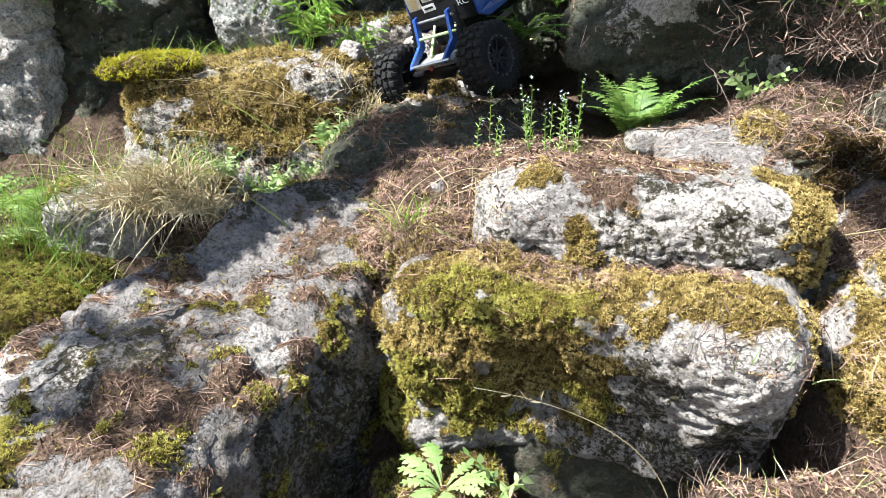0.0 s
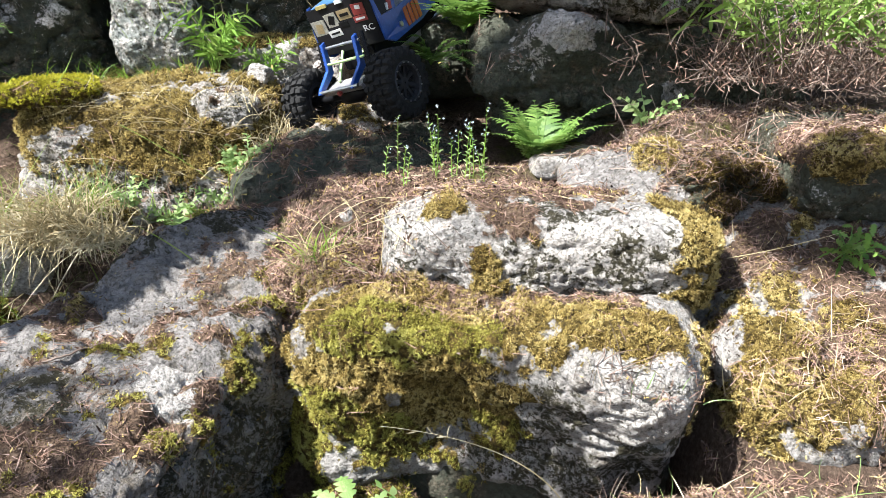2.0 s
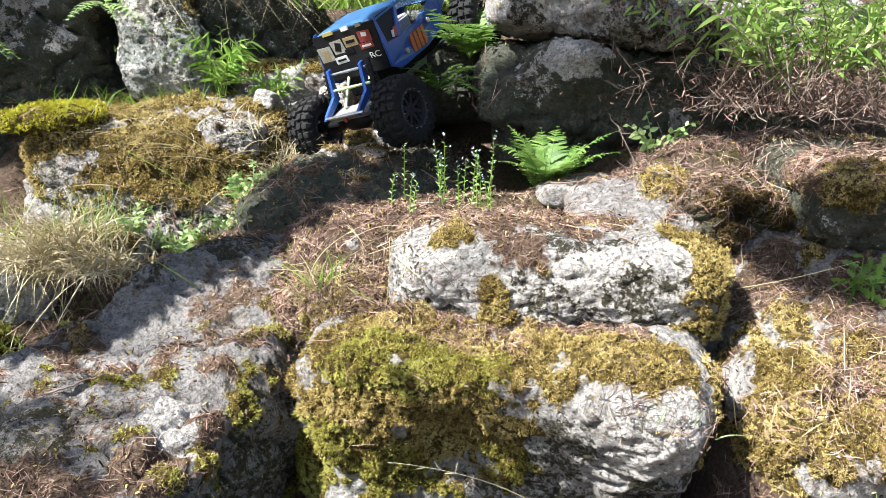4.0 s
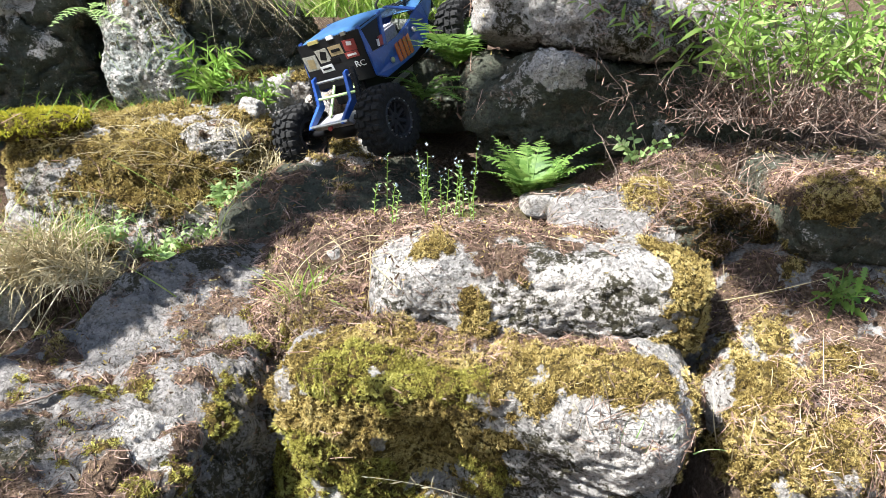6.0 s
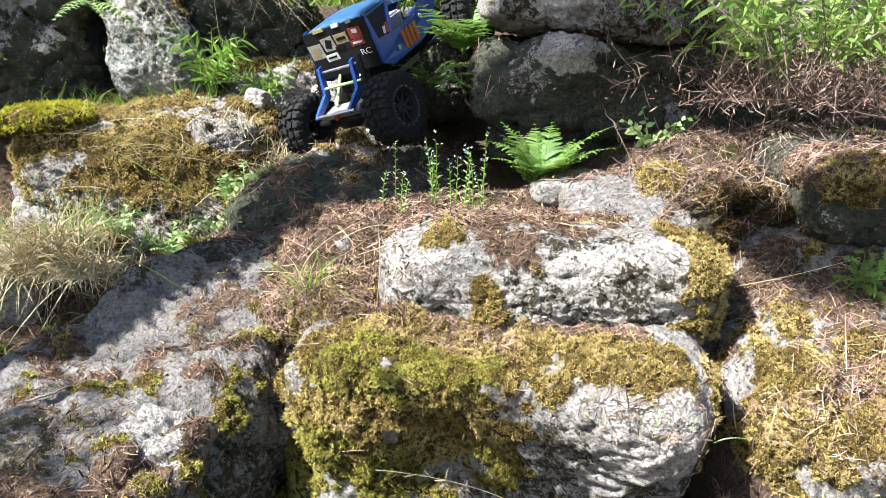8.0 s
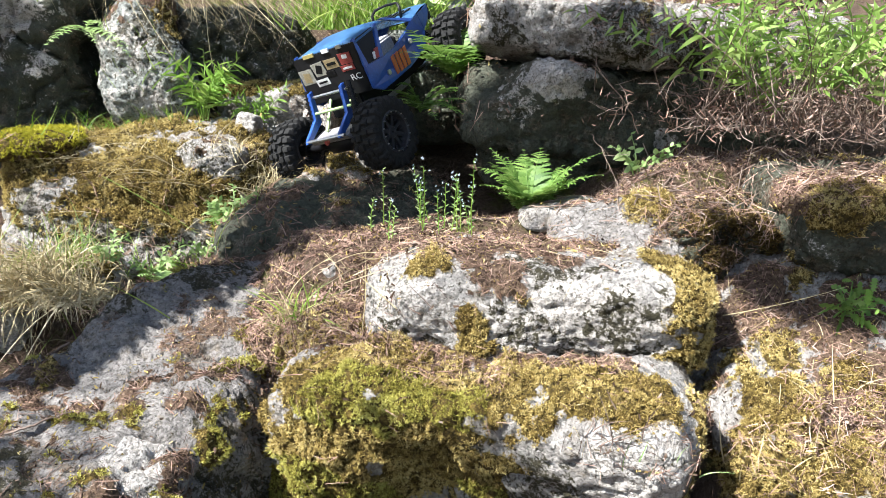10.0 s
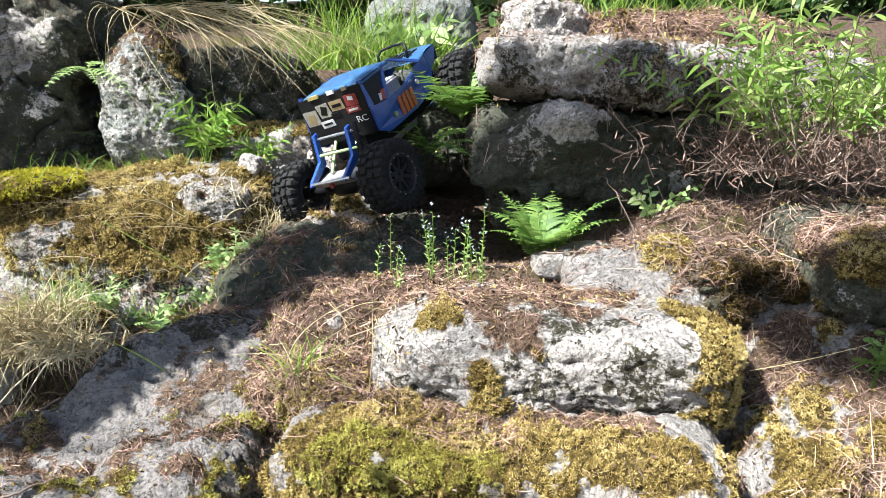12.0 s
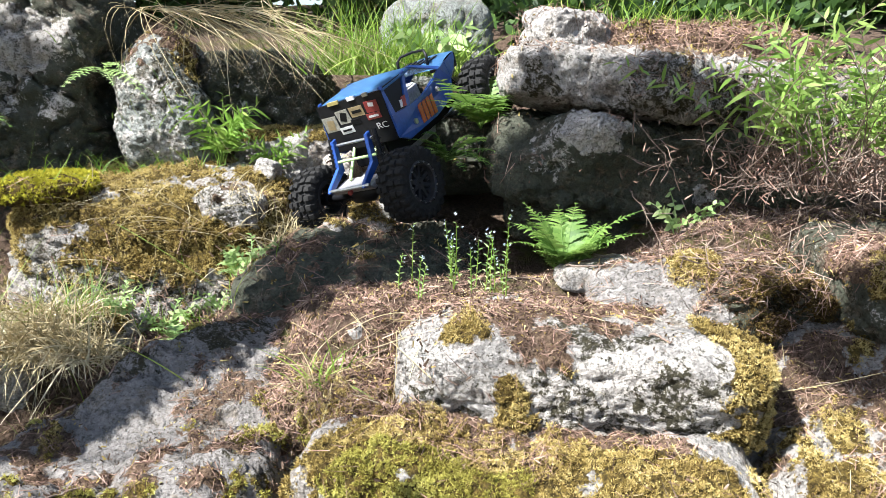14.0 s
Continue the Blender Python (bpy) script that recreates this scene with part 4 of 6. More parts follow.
        add_box(bm, (-depth, -w / 2, -h / 2), (0.0002, w / 2, h / 2), t)
        return part("sticker", bm, m, rear)

    for y, z, w, h, m, roll in ((0.047, 0.112, 0.028, 0.038, CREAM, 2), (0.018, 0.122, 0.024, 0.032, CREAM, -3), (0.020, 0.098, 0.026, 0.014, WHITE, -2), (-0.010, 0.128, 0.026, 0.020, TAN, 0),
                                (-0.040, 0.130, 0.024, 0.022, RED, 4), (-0.038, 0.112, 0.026, 0.012, RED, 0), (-0.002, 0.110, 0.018, 0.010, BLACK, 0)):
        sticker(y, z, w, h, m, roll)
    for y, z, w, h, m, roll in ((0.047, 0.114, 0.014, 0.020, TAN, 10), (0.018, 0.124, 0.012, 0.018, BLACK, 20), (0.020, 0.098, 0.018, 0.004, BLACK, -2), (-0.010, 0.128, 0.018, 0.006, BLACK, 0),
                                (-0.040, 0.134, 0.010, 0.008, WHITE, 12), (-0.038, 0.112, 0.018, 0.004, WHITE, 0)):
        sticker(y, z, w, h, m, roll, 0.0014)
    txt = bpy.data.curves.new("lettering", "FONT")
    txt.body, txt.size, txt.extrude = "RC", 0.017, 0.0004
    letters = new("lettering", bpy.data.meshes.new_from_object(new("lettering_form", txt)))
    bpy.data.objects.remove(bpy.data.objects["lettering_form"])
    letters.data.materials.append(WHITE)
    letters.parent = rear
    letters["label"] = "white raised letters RC"
    letters.data.transform(Matrix(((0, -0.073, -1, -0.1405), (-1, 0, 0, -0.036), (0, 1, -0.073, 0.086), (0, 0, 0, 1))))
    for y, w, m in ((0.028, 0.022, YELLOW), (-0.008, 0.014, WHITE), (-0.036, 0.010, STEEL)):
        bm = bmesh.new()
        add_box(bm, (-0.1375, y - w / 2, 0.1505), (-0.1335, y + w / 2, 0.1575))
        part("sticker", bm, m, car)
    # decals on the sides
    for s in (-1, 1):
        for k in range(4):
            bm = bmesh.new()
            x = -0.052 + 0.016 * k
            add_prism(bm, [(x, 0.052), (x + 0.003, 0.088), (x + 0.014, 0.090), (x + 0.011, 0.053)], lambda x, z: s * (half_width(x, z) - 0.001), lambda x, z: s * (half_width(x, z) + 0.0008))
            part("side_stripe", bm, ORANGE, car, "orange stripe on the door")
        for x, z in ((-0.075, 0.066), (0.035, 0.090)):
            bm = bmesh.new()
            bmesh.ops.create_cone(bm, cap_ends=True, segments=16, radius1=0.0055, radius2=0.0055, depth=0.003, matrix=pose(x, s * 0.0685, z, 90, 0, 0))
            part("body_clip", bm, STEEL, car)
        bm = bmesh.new()
        add_prism(bm, [(-0.093, 0.103), (-0.085, 0.120), (-0.072, 0.120), (-0.082, 0.102)], lambda x, z: s * (half_width(x, z) - 0.003), lambda x, z: s * (half_width(x, z) + 0.0006))
        part("sticker", bm, RED, car)
        bm = bmesh.new()
        add_prism(bm, [(-0.098, 0.104), (-0.092, 0.117), (-0.087, 0.116), (-0.094, 0.104)], lambda x, z: s * (half_width(x, z) - 0.003), lambda x, z: s * (half_width(x, z) + 0.0006))
        part("sticker", bm, WHITE, car)
    # chassis
    bm = bmesh.new()
    add_box(bm, (-0.125, -0.046, 0.012), (0.120, 0.046, 0.056))
    part("chassis_tub", bm, BLACK, car, bevel=0.004)
    bm = bmesh.new()
    add_prism(bm, [(-0.10, 0.012), (0.09, 0.012), (0.07, -0.002), (-0.08, -0.002)], -0.036, 0.036)
    part("skid_plate", bm, ALU, car)
    bm = bmesh.new()
    add_box(bm, (0.0, -0.030, 0.06), (0.055, 0.030, 0.105))
    part("seat_box", bm, ALU, car, "grey driver compartment insert", 0.004)
    for s in (-1, 1):
        # rear bent bracket
        bm = bmesh.new()
        y = s * 0.043 + 0.006
        add_prism(bm, [(-0.146, 0.086), (-0.158, 0.084), (-0.172, 0.036), (-0.214, 0.016), (-0.222, 0.008), (-0.214, 0.004), (-0.160, 0.026)], y - 0.004, y + 0.004)
        part("rear_bracket", bm, PAINT, car, "blue bent metal bracket", 0.001)
        bm = bmesh.new()
        add_tube(bm, [(-0.120, s * 0.03, 0.06), (-0.180, s * 0.024, 0.012)], 0.0032, 8)
        part("rear_link", bm, LIME, car, "lime green suspension link")
        bm = bmesh.new()
        add_tube(bm, [(-0.070, s * 0.034, 0.004), (-0.180, s * 0.058, -0.022)], 0.004, 8)
        part("rear_link", bm, STEEL, car)
        bm = bmesh.new()
        add_tube(bm, [(0.060, s * 0.034, 0.010), (0.155, s * 0.058, 0.020)], 0.004, 8)
        part("front_link", bm, STEEL, car)
        shock(car, (-0.150, s * 0.055, 0.088), (-0.182, s * 0.062, -0.006))
        shock(car, (0.105, s * 0.048, 0.100), (0.150, s * 0.062, 0.030))
    for z, x in ((0.074, -0.152), (0.046, -0.166)):
        bm = bmesh.new()
        add_tube(bm, [(x, -0.052, z), (x, 0.052, z)], 0.0028, 8)
        part("cross_bar", bm, STEEL if z > 0.06 else LIME, car)
    bm = bmesh.new()
    add_tube(bm, [(-0.216, -0.050, 0.010), (-0.216, 0.050, 0.010)], 0.0034, 8)
    part("rear_bumper", bm, STEEL, car, "scuffed steel rear bar")
    bm = bmesh.new()
    add_prism(bm, [(-0.212, 0.006), (-0.165, 0.010), (-0.165, 0.002), (-0.205, -0.004)], -0.05, 0.05)
    part("rear_skid", bm, ALU, car, "scuffed grey skid under the tail", 0.0015)
    bm = bmesh.new()
    bmesh.ops.create_cone(bm, cap_ends=True, segments=12, radius1=0.005, radius2=0.004, depth=0.006, matrix=pose(-0.213, 0.004, 0.001, 0, 90, 0))
    part("tail_light", bm, RED, car, "small red tail light")
    for x, z in ((-0.184, -0.016), (0.157, 0.026)):
        bm = bmesh.new()
        add_tube(bm, [(x, -0.095, z), (x, -0.03, z), (x, -0.02, z), (x, 0.02, z), (x, 0.03, z), (x, 0.095, z)], [0.008, 0.008, 0.018, 0.018, 0.008, 0.008], 12)
        part("axle", bm, BLACK, car, shade=True)
        for s in (-1, 1):
            wheel(car, x, s * 0.112, z, 17 * s + x * 90)
    # tube hoop on the nose
    bm = bmesh.new()
    hoop = [(0.110, 0.030, 0.125), (0.118, 0.030, 0.148), (0.126, 0.024, 0.156), (0.130, 0.0, 0.158), (0.126, -0.024, 0.156), (0.118, -0.030, 0.148), (0.110, -0.030, 0.125)]
    add_tube(bm, hoop, 0.0028, 8)
    part("hood_hoop", bm, BLACK, car, "black tube hoop over the hood", shade=True)
    bm = bmesh.new()
    add_box(bm, (0.196, -0.035, 0.080), (0.206, 0.035, 0.094))
    part("front_bumper", bm, BLACK, car, bevel=0.002)
    # the shell is broad and short
    shell = Matrix.Translation((0, 0, -0.004)) @ Matrix.Diagonal((0.91, 1.26, 0.97, 1))
    for ob in car.children_recursive:
        kind = ob.name.split(".")[0]
        if kind in ("roof", "side_panel", "pillar", "quarter_window", "hood", "grille", "hood_vent", "windscreen", "rear_panel", "sticker", "side_stripe", "body_clip", "hood_hoop", "lettering"):
            ob.data.transform(shell)


model_car()

# ---- scattering ----
RNG = np.random.RandomState(21)
HX, HY, HS = -1.3, 0.3, 0.004
HMAP = np.full((650, 600), -9.0)
for sv, _, _ in SURFACES:
    gi = np.round((sv[:, 0] - HX) / HS).astype(int)
    gj = np.round((sv[:, 1] - HY) / HS).astype(int)
    for du in (-1, 0, 1):
        for dv in (-1, 0, 1):
            ok = (gi + du >= 0) & (gi + du < 650) & (gj + dv >= 0) & (gj + dv < 600)
            np.maximum.at(HMAP, (gi[ok] + du, gj[ok] + dv), sv[ok, 2])
empty = HMAP < -5
gx, gy = np.meshgrid(HX + HS * np.arange(650), HY + HS * np.arange(600), indexing="ij")
HMAP[empty] = ground_height(gx[empty], gy[empty])
LMAP = np.ones(HMAP.shape)    # how littered the uppermost surface is
for sv, _, sa in SURFACES:
    gi = np.clip(np.round((sv[:, 0] - HX) / HS).astype(int), 0, 649)
    gj = np.clip(np.round((sv[:, 1] - HY) / HS).astype(int), 0, 599)
    seen = sv[:, 2] > HMAP[gi, gj] - 0.006
    for du in (-1, 0, 1):
        for dv in (-1, 0, 1):
            LMAP[np.clip(gi[seen] + du, 0, 649), np.clip(gj[seen] + dv, 0, 599)] = sa["litter"][seen]


def littered(p, least=0.06):
    i = np.clip(np.round((p[:, 0] - HX) / HS).astype(int), 0, 649)
    j = np.clip(np.round((p[:, 1] - HY) / HS).astype(int), 0, 599)
    return RNG.rand(len(p)) < np.maximum(least, LMAP[i, j])


def top_of(x, y):
    """The height of what lies uppermost at x, y (arrays)."""
    i = np.clip(np.round((np.asarray(x) - HX) / HS).astype(int), 0, 649)
    j = np.clip(np.round((np.asarray(y) - HY) / HS).astype(int), 0, 599)
    return HMAP[i, j]


def unit(v):
    return v / np.maximum(np.linalg.norm(v, axis=-1, keepdims=True), 1e-9)


def ribbons(base, way, bend, length, width, segs=3, widths=None, side=None):
    """Blades: from base along way, bent by bend, as strips of quads."""
    n = len(base)
    length, width = np.broadcast_to(length, n)[:, None], np.broadcast_to(width, n)[:, None]
    if side is None:
        side = unit(np.cross(way, RNG.normal(size=(n, 3))))
    widths = widths or [1 - (k / segs) ** 1.6 * 0.92 for k in range(segs + 1)]
    rows = []
    for k in range(segs + 1):
        t = k / segs
        c = base + length * (way * t + bend * t * t)
        rows += [c - side * width * widths[k] / 2, c + side * width * widths[k] / 2]
    v = np.stack(rows, 1).reshape(-1, 3)
    m = 2 * (segs + 1)
    q = np.array([(2 * k, 2 * k + 1, 2 * k + 3, 2 * k + 2) for k in range(segs)])
    return v, (np.arange(n)[:, None, None] * m + q[None]).reshape(-1, 4)


def join(parts):
    vs, fs, k = [], [], 0
    for v, f in parts:
        vs.append(v)
        fs.append(f + k)
        k += len(v)
    return np.concatenate(vs), np.concatenate(fs)


def cover(name, label, category, v, f, mat):
    ob = new(name, mesh_from(name, v, f, mat))
    return tagged(ob, label, category, kind="stuff")


def sample(surface, key, density, floor=0.25):
    """Random places on a surface, as dense as its attribute says: places and normals."""
    v, q, a = surface
    c = v[q]
    nr = np.cross(c[:, 2] - c[:, 0], c[:, 3] - c[:, 1])
    area = np.linalg.norm(nr, axis=1) / 2
    w = a[key][q].mean(1)
    w = np.where(w > floor, w, 0) * area
    k = int(w.sum() * density)
    if k < 5:
        return np.zeros((0, 3)), np.zeros((0, 3))
    pick = RNG.choice(len(q), k, p=w / w.sum())
    s, t = RNG.rand(k, 1), RNG.rand(k, 1)
    p = (c[pick, 0] * (1 - s) + c[pick, 1] * s) * (1 - t) + (c[pick, 3] * (1 - s) + c[pick, 2] * s) * t
    return p, unit(nr[pick])


def moss_on(surface, density, size, mat, label, only=None):
    p, nr = sample(surface, "moss", density)
    if len(p):
        keep = (nr[:, 1] < 0.35) & (np.abs(p[:, 0]) < 0.12 + 0.72 * p[:, 1]) & (nr[:, 2] > -0.6)
        p, nr = p[keep], nr[keep]
    if only is not None and len(p):
        keep = only(p)
        p, nr = p[keep], nr[keep]
    if not len(p):
        return
    clump = fbm(p, 0.55 / size, 2, 0.5, 61) + 0.7 * fbm(p, 0.18 / size, 2, 0.5, 62)
    keep = clump > -0.11
    p, nr, clump = p[keep] + nr[keep] * (np.clip(clump[keep], -0.3, 0.6) * size * 2.8)[:, None], nr[keep], clump[keep]
    p, nr = np.repeat(p, 5, 0) + RNG.normal(size=(5 * len(p), 3)) * size * 0.22, np.repeat(nr, 5, 0)
    way = unit(nr * 0.55 + (0, 0, 0.12) + RNG.normal(size=p.shape) * 0.6)
    ln = size * (0.4 + 0.7 * RNG.rand(len(p)))
    v, f = ribbons(p - nr * 0.001, way, RNG.normal(size=p.shape) * 0.25, ln, size * (0.20 + 0.12 * RNG.rand(len(p))), 1, [1, 0.5])
    cover("moss", label, "moss", v, f, mat)


def litter_at(p, nr, mat, label, name="needle_litter", length=0.017, width=0.0008, lift=0.35):
    k = len(p)
    if not k:
        return
    way = RNG.normal(size=(k, 3))
    way = unit(way - nr * (way * nr).sum(1, keepdims=True))
    way = unit(way + nr * lift * RNG.normal(size=(k, 1)) ** 2 * 0.35)
    ln = length * (0.5 + RNG.rand(k))
    v, f = ribbons(p + nr * 0.0015 - way * ln[:, None] * 0.5, way, RNG.normal(size=(k, 3)) * 0.10, ln, width, 2, [1, 1, 0.6])
    cover(name, label, "litter", v, f, mat)


def area(x0, x1, y0, y1, k):
    x, y = RNG.uniform(x0, x1, k), RNG.uniform(y0, y1, k)
    z, e = top_of(x, y), 0.008
    nr = unit(np.stack([(top_of(x - e, y) - top_of(x + e, y)) / (2 * e), (top_of(x, y - e) - top_of(x, y + e)) / (2 * e), np.ones(k)], -1))
    return np.stack([x, y, z], -1), nr


def crumbs(p, nr, size):
    """Bits of bark, mould and dry moss."""
    k = len(p)
    if k < 5:
        return
    way = unit(RNG.normal(size=(k, 3)) + nr * 0.2)
    ln = size * (0.5 + 1.2 * RNG.rand(k) ** 2)
    v, f = ribbons(p + nr * 0.001 - way * ln[:, None] * 0.3, way, RNG.normal(size=(k, 3)) * 0.4, ln, ln * 0.55, 1, [1, 0.6])
    pick = RNG.rand(k) < 0.72
    for m, what, chosen in ((MOULD, "crumbs of brown bark and leaf mould", pick), (MOSS, "loose crumbs of dry moss", ~pick)):
        idx = np.nonzero(chosen)[0]
        if len(idx) < 3:
            continue
        vv = v.reshape(k, 4, 3)[idx].reshape(-1, 3)
        ff = (np.arange(len(idx))[:, None] * 4 + np.array([0, 1, 3, 2])[None])
        cover("litter_crumbs", what, "litter", vv, ff, m)


NEAR = 1.25
for si, surf in enumerate(SURFACES):
    if si == 0:
        continue
    if si in TINTED:
        brown = TINTED[si] is MOSS_BROWN
        moss_on(surf, 300000 if brown else 160000, 0.0038 if brown else 0.005, TINTED[si], "dark brown old moss with golden tips" if brown else "bright yellow-green moss pad")
        if not brown:
            continue
    near = surf[0][:, 1].mean() < NEAR
    green = (lambda p: fbm(p, 6, 2, 0.5, 70) - 1.2 * (p[:, 0] - 0.02) - 2.0 * (p[:, 2] - 0.40) > 0.0)
    gold = (lambda p: ~(fbm(p, 6, 2, 0.5, 70) - 1.2 * (p[:, 0] - 0.02) - 2.0 * (p[:, 2] - 0.40) > 0.0))
    if si in TINTED:
        pass
    elif near:
        moss_on(surf, 430000, 0.0036, MOSS_GREEN, "yellow-green feathery moss cushions on the rock", green)
        moss_on(surf, 430000, 0.0036, MOSS, "golden brown dry moss cushions on the rock", gold)
    else:
        moss_on(surf, 130000, 0.0048, MOSS, "golden yellow moss over the far ledge")
    p, nr = sample(surf, "litter", 34000 if near else 14000)
    litter_at(p, nr, NEEDLE, "reddish brown pine needles lying on the rock")
    crumbs(*sample(surf, "litter", 60000 if near else 12000, 0.1), 0.003 if near else 0.005)
# soil between the rocks
for box, k, ln in (((-0.14, 0.50, 0.95, 1.22), 8000, 0.025), ((0.25, 0.80, 0.50, 0.75), 9000, 0.022), ((-0.13, 0.09, 0.90, 1.20), 6000, 0.020), ((0.40, 0.85, 0.95, 1.30), 9000, 0.030), ((-0.05, 0.2, 0.55, 0.9), 1200, 0.03),
                   ((-0.8, -0.15, 1.15, 1.45), 3000, 0.04), ((0.3, 0.9, 1.45, 1.75), 4000, 0.045), ((-0.2, 0.35, 1.2, 1.9), 3000, 0.04), ((-1.0, -0.6, 1.1, 1.65), 2500, 0.04)):
    p, nr = area(*box, k)
    keep = (fbm(p, 9, 3, 0.6, 31) > -0.24) & littered(p)
    litter_at(p[keep], nr[keep], NEEDLE, "drift of brown pine needles on the soil", length=ln * (0.8 if box[2] < 1.1 else 1), width=0.0008 if box[2] < 1.1 else 0.001)
    p, nr = area(*box, k)
    keep = littered(p)
    crumbs(p[keep], nr[keep], 0.004 if box[2] < 1.1 else 0.006)
for box, k in (((-0.12, 0.48, 0.95, 1.20), 700), ((0.25, 0.8, 0.52, 0.95), 300), ((0.45, 0.85, 0.98, 1.3), 400)):
    p, nr = area(*box, k)
    keep = littered(p, 0.15)
    litter_at(p[keep], nr[keep], STRAW, "scattered bleached needles and grass bits", "dry_bits", 0.024, 0.0008, 0.6)
p, nr = area(-0.11, 0.07, 0.92, 1.08, 55)
litter_at(p, nr, STRAW, "bleached grass stalks lying over the litter", "dry_stalks", 0.07, 0.0011, 0.5)
p, nr = area(0.50, 0.80, 0.50, 0.72, 130)
keep = littered(p, 0.2)
litter_at(p[keep], nr[keep], STRAW, "bleached straw over the stony soil", "dry_stalks", 0.045, 0.0010, 0.7)
p, nr = area(0.42, 0.85, 0.98, 1.35, 900)
keep = littered(p, 0.3)
litter_at(p[keep], nr[keep], TWIG, "tangle of thin dead twigs under the shrub", "dead_twigs", 0.05, 0.0016, 0.9)


# ---- plants ----
def grass(name, label, at, n, length, spread, lean, mat, width=0.0022, droop=0.7, category="grass", flat=1.0):
    """A tuft of blades that rise and bend over, to the side that lean says."""
    x, y = at[0] + RNG.normal(size=n) * spread[0], at[1] + RNG.normal(size=n) * spread[1]
    z = top_of(x, y) - 0.006 if len(at) == 2 else np.full(n, at[2])
    base = np.stack([x, y, z], -1)
    out = np.stack([RNG.normal(size=n), RNG.normal(size=n), np.abs(RNG.normal(size=n)) * 0.6 + flat], -1)
    way = unit(out + np.array(lean) * 0.6)
    bend = np.stack([RNG.normal(size=n) * 0.25, RNG.normal(size=n) * 0.25, -droop * (0.3 + RNG.rand(n))], -1) + np.array(lean) * 0.35
    v, f = ribbons(base, way, bend, length * (0.45 + 0.75 * RNG.rand(n)), width, 6)
    ob = new(name, mesh_from(name, v - base.mean(0), f, mat))
    ob.location = base.mean(0)
    return tagged(ob, label, category, kind="stuff")


def tube_arrays(pts, r0, r1, sides=5):
    pts = np.asarray(pts, dtype=float)
    d = unit(np.gradient(pts, axis=0))
    s = unit(np.cross(d, np.array((0.31, 0.2, 0.93)) + 0 * d))
    u = np.cross(s, d)
    a = np.arange(sides) * math.tau / sides
    r = np.linspace(r0, r1, len(pts))[:, None, None]
    v = pts[:, None] + r * (np.cos(a)[None, :, None] * s[:, None] + np.sin(a)[None, :, None] * u[:, None])
    i = np.arange((len(pts) - 1) * sides).reshape(-1, sides)
    j = np.roll(i, -1, 1)
    return v.reshape(-1, 3), np.stack([i, j, j + sides, i + sides], -1).reshape(-1, 4)


def arc(base, way, bend, length, n=12):
    t = np.linspace(0, 1, n)[:, None]
    return np.array(base) + length * (unit(np.array(way, dtype=float)) * t + np.array(bend) * t * t)


def part_of(parent, name, v, f, mat, label=""):
    ob = new(name, mesh_from(name, v, f, mat))
    ob.parent = parent
    if label:
        ob["label"] = label
    return ob


def thing(name, label, category, at, group=""):
    ob = new(name)
    ob.location = at
    return tagged(ob, label, category, group)


def fern(at, n, length, label, lean=(0, 0, 0), mat=None, pairs=15, width=0.27, lift=1.1, sag=0.42):
    at = np.array((*at, float(top_of(at[0], at[1])) - 0.004) if len(at) == 2 else at)
    ob = thing("fern", label, "fern", at)
    for k in range(n):
        a = k * 2.4 + RNG.rand() * 0.8
        ln = length * (0.65 + 0.5 * RNG.rand())
        out = np.array((math.cos(a), math.sin(a), 0))
        way = out * (0.5 + 0.4 * RNG.rand()) + (0, 0, lift) + np.array(lean)
        bend = out * 0.30 + np.array((0, 0, -sag - 0.3 * RNG.rand())) + np.array(lean) * 0.3
        pts = arc((0, 0, 0), way, bend, ln, 24)
        tan = unit(np.gradient(pts, axis=0))
        side = unit(np.cross(tan, (0, 0, 1.0)))
        groups = [tube_arrays(pts, 0.0012, 0.0004, 4)]
        idx = np.linspace(3, 23, pairs).astype(int)
        t = np.linspace(0, 1, pairs)
        pl = ln * width * np.minimum(1, 0.45 + t * 2.2) * (1 - t) ** 0.75 + 0.004
        for s in (-1, 1):
            w = unit(side[idx] * s + tan[idx] * 0.45 + (0, 0, 0.12) + RNG.normal(size=(pairs, 3)) * 0.07)
            flat = unit(np.cross(w, np.cross(tan[idx], side[idx])))
            zig = [0.8, 1.1, 0.6, 1.05, 0.5, 0.95, 0.42, 0.75, 0.3, 0.45, 0.05]
            groups.append(ribbons(pts[idx], w, np.array((0, 0, -0.22)) + RNG.normal(size=(pairs, 3)) * 0.05, pl, np.maximum(pl * 0.25, 0.0035), 10, zig, flat))
        v, f = join(groups)
        part_of(ob, "frond", v, f, mat or FERN)
    return ob


